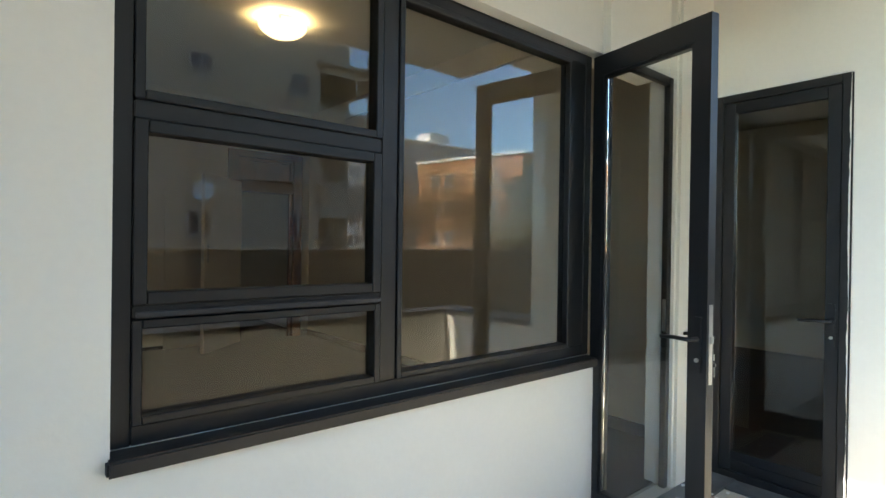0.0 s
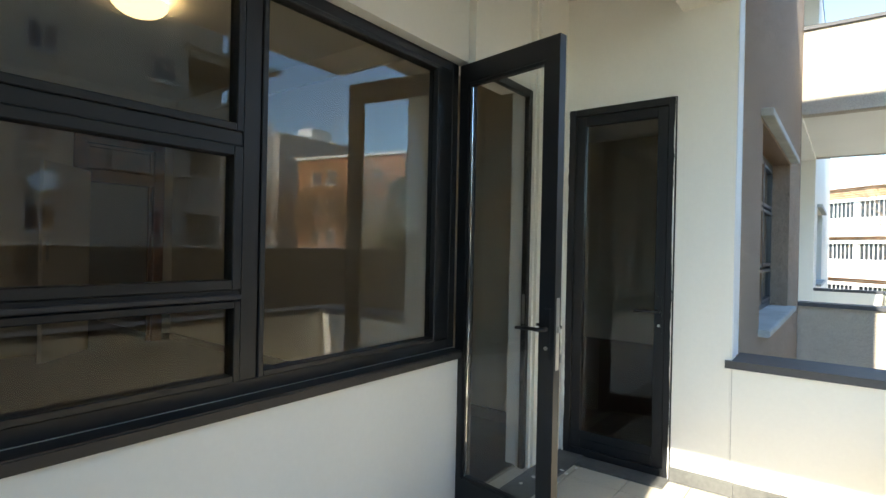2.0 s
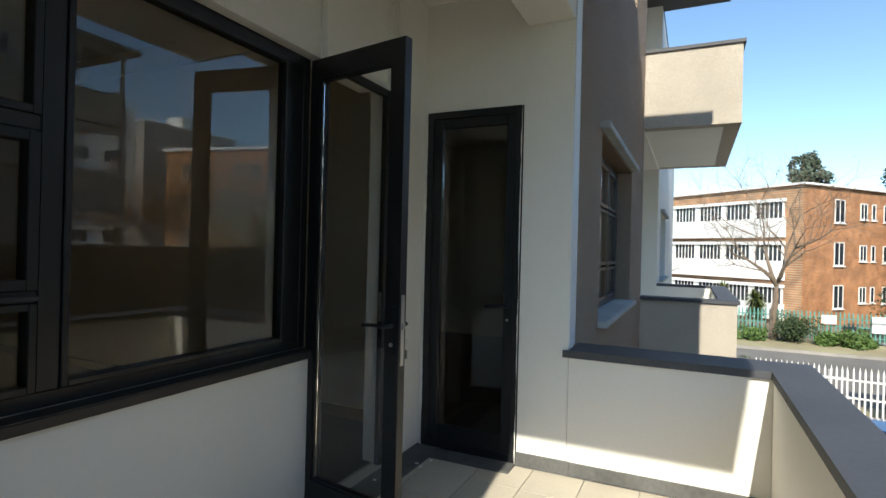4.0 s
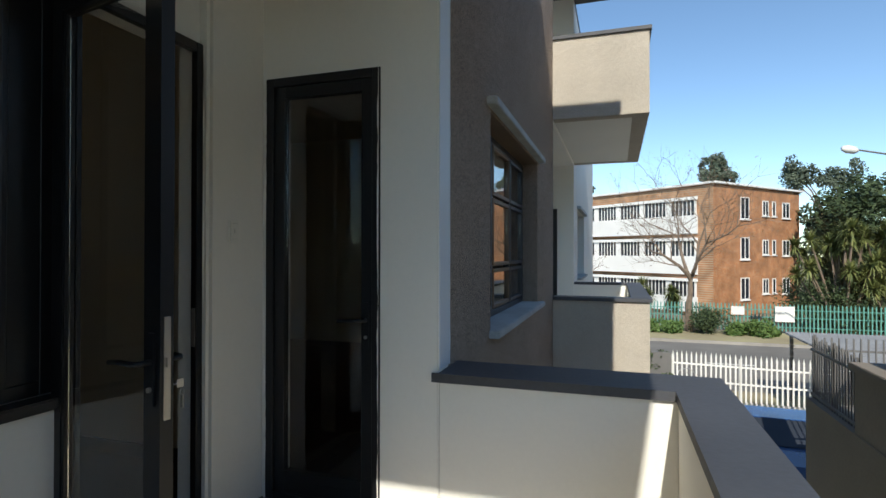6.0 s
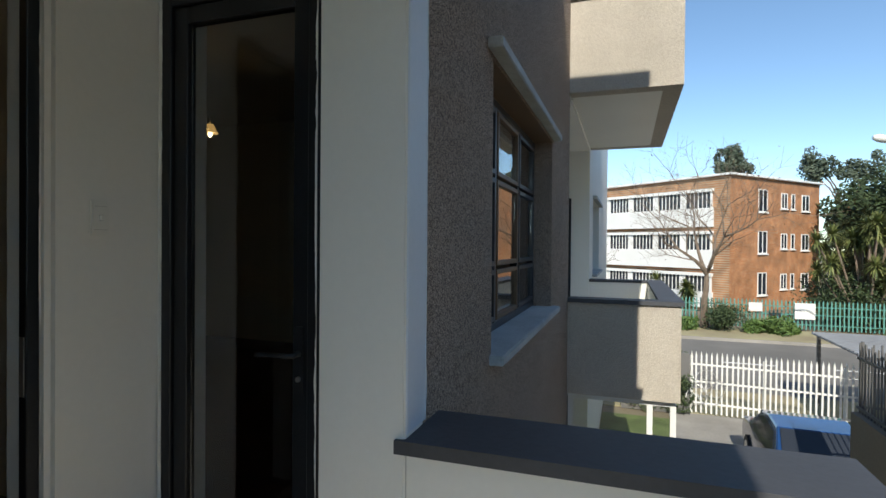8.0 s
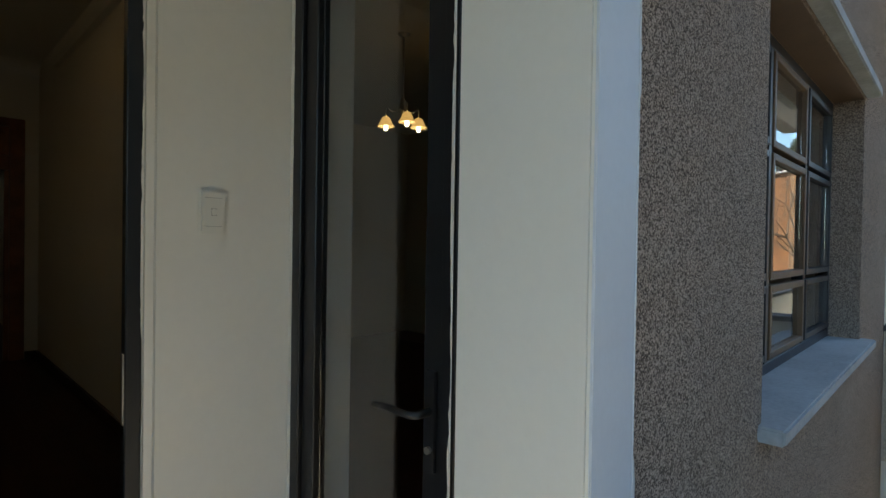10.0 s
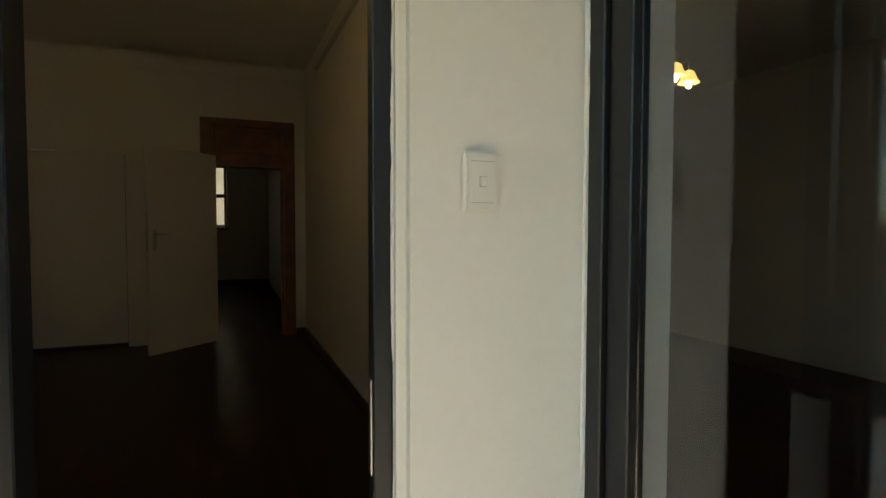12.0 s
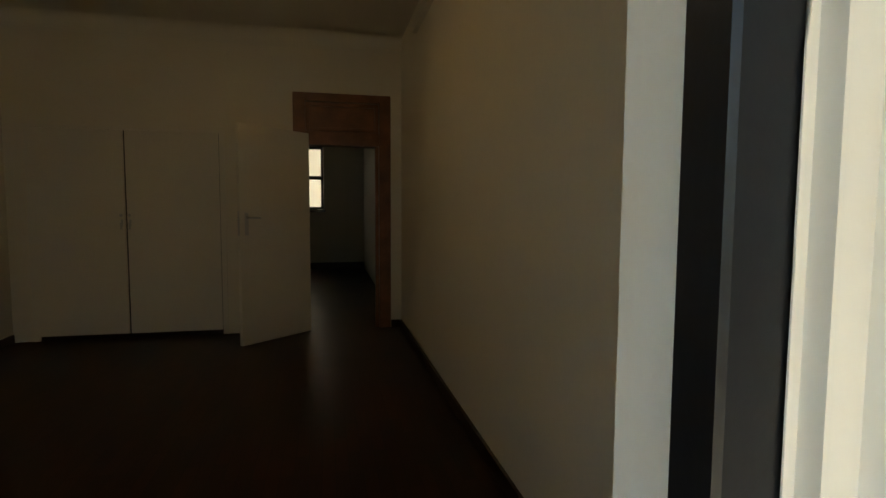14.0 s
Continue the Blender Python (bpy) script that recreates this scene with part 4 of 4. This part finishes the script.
# far buildings: walls of their own axes
def far_block(name, corner, along, length, depth, z0, z1, material, label, windows, cap=None, capmat=None, trim=None):
    """A block whose front runs from corner in the direction along (degrees); windows: (s, z, w, h)."""
    h = thing(name, (*corner, z0), label, "building")
    M = Matrix.Translation((*corner, 0)) @ pose(0, 0, 0, 0, 0, along)
    part("wall", box(0, length, 0, depth, z0, z1), material, h).matrix_parent_inverse = h.matrix_basis.inverted() @ M
    part("roof", box(-0.25, length + 0.25, -0.25, depth + 0.25, z1, z1 + (cap or 0.18), 0.02), capmat or WHITEW, h).matrix_parent_inverse = h.matrix_basis.inverted() @ M
    for s, z, w, t, *bars in windows:
        wd = part("window", turned(bx(bx(bx(bx(bmesh.new(), s, s + w, -0.05, 0.03, z, z + 0.07), s, s + w, -0.05, 0.03, z + t - 0.07, z + t), s, s + 0.07, -0.05, 0.03, z, z + t), s + w - 0.07, s + w, -0.05, 0.03, z, z + t), M), trim or WHITEW, h)
        wd.matrix_parent_inverse = h.matrix_basis.inverted()
        part("pane", turned(box(s + 0.07, s + w - 0.07, -0.02, 0.0, z + 0.07, z + t - 0.07), M), DARKGL, wd)
        k = bars[0] if bars else 1
        for i in range(1, k):
            x = s + w * i / k
            part("glazing_bar", turned(box(x - 0.035, x + 0.035, -0.045, 0.0, z + 0.07, z + t - 0.07), M), trim or WHITEW, wd)
        part("sill", turned(box(s - 0.08, s + w + 0.08, -0.12, 0.0, z - 0.09, z - 0.001), M), trim or WHITEW, wd)
    return h, M


A_R = math.degrees(math.atan2(-8.0, 9.0))   # the gable front, running away
A_L = math.degrees(math.atan2(9.3, 7.8))    # the long front
BR_R = brickwork("orange_face_brick", (0.46, 0.20, 0.08), (0.36, 0.145, 0.06), (0.40, 0.29, 0.19), (math.pi / 2, 0, 0))
CX, CY = 44.5, -7.1
ZB = 6.45
rows = (0.0, 3.1, 6.2)
wins = []
for r in rows:
    z = GZ + 1.2 + r
    wins += [(3.4, z, 1.15, 1.7, 2), (6.4, z + 0.35, 0.85, 1.2, 2), (7.8, z + 0.35, 0.5, 1.2), (9.3, z + 0.25, 1.1, 1.3, 2)]
brickb, M1 = far_block("brick_office_block", (CX, CY), A_R, 12.0, 14.0, GZ, ZB, BR_R, "three-storey orange brick block with white windows", wins, 0.16)
M2 = Matrix.Translation((CX, CY, 0)) @ pose(0, 0, 0, 0, 0, A_L)
for r in rows:      # white spandrels and ribbon windows on the long front
    z = GZ + r
    part("spandrel", turned(box(1.2, 16, 0.002, 0.14, z + 0.05 + (0.25 if r == 0 else 0), z + 1.45), M2), WHITEW, brickb, "white painted spandrel")
    part("spandrel", turned(box(1.2, 16, 0.002, 0.25, z + 2.62, z + 2.85), M2), WHITEW, brickb)
    for i in range(6):
        s = 1.3 + i * 2.45
        wd = part("window", turned(box(s + 2.1, s + 2.45, 0.0, 0.12, z + 1.45, z + 2.62), M2), WHITEW, brickb)
        part("jamb", turned(box(s, s + 0.12, 0.0, 0.14, z + 1.45, z + 2.62), M2), WHITEW, wd)
        part("pane", turned(box(s + 0.12, s + 2.1, 0.002, 0.03, z + 1.451, z + 2.619), M2), DARKGL, wd)
        for k in range(1, 6):
            part("glazing_bar", turned(box(s + 0.12 + k * 0.33 - 0.03, s + 0.12 + k * 0.33 + 0.03, 0.031, 0.07, z + 1.451, z + 2.619), M2), WHITEW, wd)

# the block of flats opposite, mirrored in our window
fw = []
for z in (-0.95, 1.55, 4.0, 6.52, 9.0):
    for x in (8.2, 4.93, 1.7, -1.6, -4.8, -8.1, -11.3, -14.5):
        fw.append((9.4 - x - 0.8, z, 0.8, 0.82, 2))
opp, M3 = far_block("apartment_block", (9.4, -14.4), 180, 28, 12, GZ, 10.5, BLOCKW, "cream plastered block of flats with small windows", fw, 0.35, BLOCKW, GREYW)
part("bay", box(6.95, 9.3, -14.398, -13.95, 3.45, 4.15), BLOCKW, opp)
struct("wall_block_corner", box(9.402, 12.3, -26.0, -17.4, GZ, 10.5), BLOCKW, "cream plastered corner of the opposite block", "wall")
for z in (-2.45, 0.15, 2.75, 5.40):
    b = thing("balcony", (10.8, -14.4, z), "open corner balcony with a plastered parapet on the opposite block", "balcony", "balconies opposite")
    part("slab", box(9.402, 12.38, -17.398, -14.3, z - 0.2, z), BLOCKW, b)
    part("parapet", box(9.402, 12.38, -14.42, -14.3, z, z + 0.88), BLOCKW, b)
    part("parapet", box(12.26, 12.38, -17.398, -14.421, z, z + 0.55), BLOCKW, b)
    for i in range(14):
        part("baluster", box(12.31, 12.335, -14.62 - i * 0.2, -14.595 - i * 0.2, z + 0.551, z + 1.05), PALEW, b)
    part("top_rail", box(12.29, 12.35, -17.39, -14.43, z + 1.051, z + 1.09), PALEW, b)
    part("post", box(12.24, 12.34, -14.40, -14.305, z + 0.881, z + 2.15), BLOCKW, b)
    part("post", box(10.85, 10.90, -14.38, -14.33, z + 0.881, z + 2.15), PALEW, b)
    part("lintel", box(9.402, 12.38, -14.42, -14.3, z + 2.151, z + 2.398), BLOCKW, b)
struct("roof_block_corner", box(9.2, 12.75, -26.0, -14.0, 7.80, 7.95), BLOCKW, "flat overhanging roof over the corner balconies", "roof")
dish = thing("satellite_dish", (5.34, -14.3, 2.75), "small white satellite dish on the opposite block", "satellite dish")
part("reflector", turned(lathe(bmesh.new(), ((0.001, 0.0), (0.15, 0.02), (0.28, 0.07), (0.36, 0.12), (0.355, 0.13), (0.15, 0.03), (0.001, 0.01))), pose(5.34, -14.05, 2.88, -60, 0, 25)), WHITEPL, dish, smooth=True)
part("bracket", tube(bmesh.new(), ((5.34, -14.39, 2.6), (5.34, -14.1, 2.65), (5.34, -14.05, 2.84)), 0.025, 0.025, 8), STEEL, dish)
far_block("brick_flats", (38.3, -30.3), 259.5, 13.2, 12, GZ, 10.2, BR_R, "orange brick flats with a white roof edge", [(q, GZ + 2.0 + r, 1.25, 1.4, 2) for r in (0, 3.0, 6.0, 9.0) for q in (2.6, 4.5, 8.2, 10.1)], 0.3)
far_block("grey_flats", (53.5, -53.2), 183.6, 12.5, 10, GZ, 15.2, GREYW, "tall pale grey flats in the distance", [(q, GZ + 1.6 + r, 1.6, 1.4, 2) for r in (0, 3, 6, 9) for q in (1, 4, 7)], 0.3)
tagged(part("roof_plant_room", box(46.0, 49.5, -57, -54, 15.5, 17.0, 0.02), WHITEW), "white plant room on the flat roof of the grey flats", "plant room")
far_block("white_flats", (41.0, -55.6), 192, 22, 10, GZ, 16.3, WHITEW, "white flats with open balconies in the distance", [(q, GZ + 1.6 + r, 2.4, 1.5, 3) for r in (0, 3, 6, 9, 12, 15) for q in (0.8, 4.6, 8.4, 12.2, 16.0)], 0.4)

# street lamp
sl = thing("street_lamp", (27.5, -11.8, GZ), "grey steel street lamp with a curved arm", "street lamp")
part("pole", tube(bmesh.new(), ((27.5, -11.8, GZ), (27.5, -11.8, 3.5)), 0.09, 0.06, 10), RAILP, sl, smooth=True)
part("arm", tube(bmesh.new(), ((27.5, -11.8, 3.45), (27.4, -11.6, 4.6), (27.2, -10.8, 5.3), (26.9, -9.6, 5.5)), 0.05, 0.035, 8), RAILP, sl, smooth=True)
part("lamp_head", turned(lathe(bmesh.new(), ((0.001, -0.35), (0.10, -0.32), (0.16, -0.1), (0.15, 0.2), (0.08, 0.34), (0.001, 0.36))), Matrix.Translation((26.75, -9.3, 5.5)) @ pose(0, 0, 0, 96, 0, 25)), WHITEPL, sl, smooth=True)


# ---- trees ----
def soup(name, verts, faces, material, parent=None, label="", smooth=False):
    me = bpy.data.meshes.new(name)
    me.from_pydata(verts, [], faces)
    me.materials.append(material)
    ob = new(name, me)
    if parent:
        ob.parent = parent
        if parent.type == "EMPTY":
            ob.matrix_parent_inverse = parent.matrix_basis.inverted()
    if label:
        ob["label"] = label
    return ob


def branches(rng, at, h, levels, spread, r0):
    """Forking limbs as tapering five-sided tubes; gives verts, faces and twig ends."""
    verts, faces, ends = [], [], []

    def limb(p, d, length, r, level):
        n = 4 if level < levels - 1 else 3
        sides = 6 if level < 2 else (4 if level < 4 else 3)
        rings = []
        for i in range(n + 1):
            a = d.orthogonal().normalized()
            b = d.cross(a)
            rr = r * (1 - 0.55 * i / n)
            start = len(verts)
            for k in range(sides):
                verts.append(tuple(p + rr * (math.cos(k * math.tau / sides) * a + math.sin(k * math.tau / sides) * b)))
            rings.append(start)
            if i < n:
                p = p + d * length / n
                d = (d + Vector((rng.gauss(0, 0.11), rng.gauss(0, 0.11), rng.gauss(0.03, 0.08)))).normalized()
                if level >= 1 and level < levels and i >= 1 and rng.random() < 0.75:
                    side = (d + spread * 1.1 * Vector((rng.gauss(0, 1), rng.gauss(0, 1), rng.gauss(0.1, 0.6))).normalized()).normalized()
                    limb(p, side, length * rng.uniform(0.45, 0.7), rr * 0.5, level + 1)
        for u, v in zip(rings, rings[1:]):
            for k in range(sides):
                faces.append((u + k, u + (k + 1) % sides, v + (k + 1) % sides, v + k))
        if level < levels:
            forks = 4 if level == 0 else 2
            for j in range(forks):
                ang = j * math.tau / forks + rng.uniform(-0.4, 0.4)
                a = d.orthogonal().normalized()
                b = d.cross(a)
                nd = (d + spread * (math.cos(ang) * a + math.sin(ang) * b)).normalized()
                limb(p, nd, length * rng.uniform(0.68, 0.9), r * 0.5, level + 1)
        else:
            ends.append(p)
    limb(Vector(at), Vector((0, 0, 1)), h, r0, 0)
    return verts, faces, ends


def leaf_cloud(rng, centres, count, size, radius):
    verts, faces = [], []
    for _ in range(count):
        c = rng.choice(centres)
        u = Vector((rng.gauss(0, 1), rng.gauss(0, 1), rng.gauss(0, 1))).normalized()
        p = Vector(c[:3]) + u * (radius * c[3] if len(c) > 3 else radius) * rng.uniform(0.55, 1.05)
        a = Vector((rng.gauss(0, 1), rng.gauss(0, 1), rng.gauss(0, 0.7))).normalized()
        b = a.orthogonal().normalized()
        s = size * rng.uniform(0.6, 1.4)
        k = len(verts)
        verts += [tuple(p - a * s), tuple(p + b * s * 0.45), tuple(p + a * s), tuple(p - b * s * 0.45)]
        faces.append((k, k + 1, k + 2, k + 3))
    return verts, faces


def bare_tree(at, h, r, levels, seed, label, spread=0.75, twigs=0):
    rng = random.Random(seed)
    t = thing("bare_tree", at, label, "tree")
    v, f, ends = branches(rng, at, h, levels, spread, r)
    soup("trunk", v, f, BARK, t)
    if twigs:
        lv, lf_ = leaf_cloud(rng, [tuple(e) for e in ends], twigs, 0.13 if twigs > 1000 else 0.05, 0.45 if twigs > 1000 else 0.30)
        soup("crown", lv, lf_, LEAF_B, t, "sparse dry brown leaves")
    return t


def leafy_tree(name, at, trunk_h, crowns, count, size, material, seed, label):
    rng = random.Random(seed)
    t = thing(name, at, label, "tree")
    bm = bmesh.new()
    tube(bm, [at, (at[0] + 0.1, at[1], at[2] + trunk_h * 0.5), (at[0], at[1] + 0.15, at[2] + trunk_h)], 0.28, 0.16, 9)
    for c in crowns[:5]:
        tube(bm, [(at[0], at[1] + 0.15, at[2] + trunk_h * 0.9), ((at[0] + c[0]) / 2, (at[1] + c[1]) / 2, (at[2] + trunk_h + c[2]) / 2 + 0.2), c[:3]], 0.13, 0.04, 6)
    part("trunk", bm, BARK, t)
    cl_ = []
    for x, y, z, r_ in crowns:
        for _ in range(9):
            u = Vector((rng.gauss(0, 1), rng.gauss(0, 1), rng.gauss(0, 0.8))).normalized() * r_ * rng.uniform(0.35, 0.95)
            cl_.append((x + u.x, y + u.y, z + u.z, rng.uniform(0.28, 0.5) * r_))
    v, f = leaf_cloud(rng, cl_, count, size, 1.0)
    soup("crown", v, f, material, t)
    return t


bare_tree((36.3, -4.5, GZ + 0.1), 3.15, 0.26, 5, 11, "bare spreading grey-brown tree by the teal fence", 0.70, 700)
bare_tree((39.6, 2.0, GZ), 1.9, 0.16, 4, 12, "small bare tree before the brick block", 0.65, 300)
for i, (x, y, s) in enumerate(((26, -26.5, 21), (29.5, -26.5, 22), (22.5, -29, 23), (24, -24.0, 24))):
    bare_tree((x, y, GZ), 3.3, 0.22, 5, s, "bare brown tree behind the neighbouring terrace", 0.72, 1500)

rng = random.Random(3)
for k, (x, y, n, top, seed) in enumerate(((49, -19.0, 12, 6.6, 5), (47, -23.5, 11, 6.2, 6), (46, -28.5, 11, 6.8, 15), (52, -16.8, 7, 5.4, 16))):
    crowns = [(x + rng.uniform(-1.8, 1.8), y + rng.uniform(-2.6, 2.6), rng.uniform(-1.8, 1) + (top + 0.5) * i / n, rng.uniform(1.7, 2.5)) for i in range(n)]
    leafy_tree("evergreen_tree", (x, y, GZ), 3.5, crowns, 17000, 0.16, LEAF_D, seed, "dense dark evergreen tree beside the brick block")
leafy_tree("cypress", (40, -17.6, GZ), 3.0, [(40, -17.6 + rng.uniform(-0.4, 0.4), -2.2 + i * 1.2, 1.75 - i * 0.13) for i in range(9)], 14000, 0.11, LEAF_G, 7, "bright green conifer beside the street")
leafy_tree("eucalyptus", (72, -10.5, GZ), 9.0, [(72, -10.5 + rng.uniform(-3, 3), rng.uniform(10.2, 12.2), 1.5) for i in range(6)], 4500, 0.2, LEAF_E, 8, "tall grey-green eucalyptus behind the brick block")
leafy_tree("eucalyptus", (70, -22.5, GZ), 9.0, [(70, -22.5 + rng.uniform(-3.5, 3.5), rng.uniform(8.6, 10.6), 1.6) for i in range(7)], 4200, 0.2, LEAF_E, 9, "tall grey-green eucalyptus behind the brick block")
leafy_tree("conifer", (64, 4.0, GZ), 7.0, [(64, 4.0 + rng.uniform(-1, 1), 6.2 + i * 0.5, 1.5 - 0.15 * i) for i in range(6)], 4000, 0.2, LEAF_D, 10, "dark conifer top above the flats")
leafy_tree("evergreen_tree", (32.5, -24.5, GZ), 4.0, [(32.5 + rng.uniform(-1.2, 1.2), -24.5 + rng.uniform(-1.2, 1.2), 0.5 + i * 0.8, 2.3 - 0.12 * i) for i in range(9)], 14000, 0.16, LEAF_D, 17, "dark green tree before the brick flats")


def yucca(at, stems, seed, label, tall=1.0):
    rng = random.Random(seed)
    t = thing("giant_yucca", at, label, "tree")
    bm = bmesh.new()
    v, f = [], []
    for i in range(stems):
        a = rng.uniform(0, math.tau)
        tip = Vector(at) + Vector((math.cos(a) * rng.uniform(0.2, 1.6), math.sin(a) * rng.uniform(0.4, 3.2), tall * rng.uniform(2.6, 6.2)))
        part("stem", tube(bmesh.new(), [at, (Vector(at) + tip) / 2 + Vector((0, 0, -0.2)), tip], 0.07, 0.05, 6), BARK, t)
        for _ in range(150):
            d = Vector((rng.gauss(0, 1), rng.gauss(0, 1), rng.gauss(0.25, 0.9))).normalized()
            w = d.cross(Vector((0, 0, 1)))
            w = (w.normalized() if w.length > 0.01 else Vector((1, 0, 0))) * 0.035
            L = rng.uniform(0.6, 1.0)
            mid, end = tip + d * L * 0.55, tip + d * L + Vector((0, 0, -0.16 * L))
            k = len(v)
            v += [tuple(tip - w), tuple(tip + w), tuple(mid + w), tuple(mid - w), tuple(end)]
            f += [(k, k + 1, k + 2, k + 3), (k + 3, k + 2, k + 4)]
    soup("foliage", v, f, LEAF_Y, t, "spiky yellow-green leaf rosettes")
    return t


yucca((38.9, -13.2, GZ), 26, 31, "clump of spiky giant yucca beside the fence")
yucca((39.1, -16.0, GZ), 24, 32, "clump of spiky giant yucca beside the fence")
yucca((41.0, -2.9, GZ), 7, 33, "small yucca before the brick block", 0.42)


def shrub(at, r, count, size, material, seed, label, squash=0.85):
    rng = random.Random(seed)
    t = thing("shrub", at, label, "shrub")
    part("stem", tube(bmesh.new(), (at, (at[0], at[1], at[2] + r * 0.9)), 0.05, 0.02, 6), BARK, t)
    cs = [(at[0] + rng.gauss(0, r * 0.38), at[1] + rng.gauss(0, r * 0.38), at[2] + r * squash + rng.gauss(0, r * 0.28), rng.uniform(0.4, 0.7) * r) for _ in range(26)]
    v, f = leaf_cloud(rng, cs, count, size, 1.0)
    soup("crown", v, f, material, t)
    return t


shrub((35.6, -5.3, GZ + 0.1), 0.95, 6000, 0.06, LEAF_D, 41, "clipped round dark green shrub before the fence")
for i, (y, r) in enumerate(((-6.9, 0.55), (-7.9, 0.6), (-3.4, 0.6), (-2.2, 0.5), (-8.6, 0.4))):
    shrub((35.4, y, GZ + 0.1), r, 1800, 0.09, LEAF_G, 50 + i, "low green strap-leaved plant on the verge", 0.5)
for i in range(5):
    shrub((39.2 + i * 0.3, -12.2 - i * 1.2, GZ), 2.0, 4800, 0.09, LEAF_D, 60 + i, "dark shrub below the yucca", 0.7)
creeper = thing("creeper_hedge", (18.9, -1.7, GZ), "dark creeper with dry stems over the fence end", "hedge")
rng = random.Random(70)
part("support", box(18.85, 18.93, -1.95, -0.1, GZ, GZ + 1.75), RAILP, creeper)
v, f = leaf_cloud(rng, [(18.9 + rng.gauss(0, 0.12), -1.9 + rng.uniform(0, 1.5), GZ + rng.uniform(0.1, 1.7), 0.22) for _ in range(40)], 5000, 0.05, 1.0)
soup("leaves", v, f, LEAF_D, creeper)
bm = bmesh.new()
for i in range(5):      # loops of razor wire
    cx, cy, cz, rr = 18.6, -2.1 - 0.12 * i, GZ + 0.55 + 0.25 * (i % 3), 0.28
    tube(bm, [(cx + 0.03 * k, cy + rr * math.cos(k * math.tau / 16), cz + rr * math.sin(k * math.tau / 16)) for k in range(17)], 0.012, 0.012, 4)
part("wire_coil", bm, STEEL, creeper, "coiled razor wire")

# belt of distant trees round the horizon
rng = random.Random(90)
cs = []
for i in range(420):
    a, d = rng.uniform(-math.pi, math.pi), rng.uniform(95, 150)
    cs.append((d * math.cos(a), d * math.sin(a), GZ + rng.uniform(0.5, 6.5), rng.uniform(2.5, 4.5)))
v, f = leaf_cloud(rng, cs, 30000, 0.8, 1.0)
tagged(soup("far_woods", v, f, LEAF_E), "belt of grey-green trees in the distance", "trees", kind="stuff")

# balcony floor tiles
floor_ob = bpy.data.objects["floor_balcony"]
P = 0.305
bm = box(-P / 2 + 0.003, P / 2 - 0.003, -P / 2 + 0.003, P / 2 - 0.003, -0.008, 0.0)
bmesh.ops.recalc_face_normals(bm, faces=bm.faces[:])
tile_me = bpy.data.meshes.new("tile")
bm.to_mesh(tile_me)
bm.free()
tile_me.materials.append(TILE)
for i in range(12):
    for j in range(7):
        x, y = XE - 0.03 - P / 2 - i * P, YI + 0.02 + P / 2 + j * P
        if x - P / 2 < XL + 0.2 or y + P / 2 > YW:
            continue
        o = new("tile", tile_me)
        o.parent = floor_ob
        o.matrix_basis = pose(x, y, random.uniform(-0.001, 0.0))

# plan units to metres, for all that stands here
for ob in list(scene.objects):
    if ob.parent is None and ob.type in {"MESH", "EMPTY"}:
        ob.matrix_basis = Matrix.Scale(K, 4) @ ob.matrix_basis
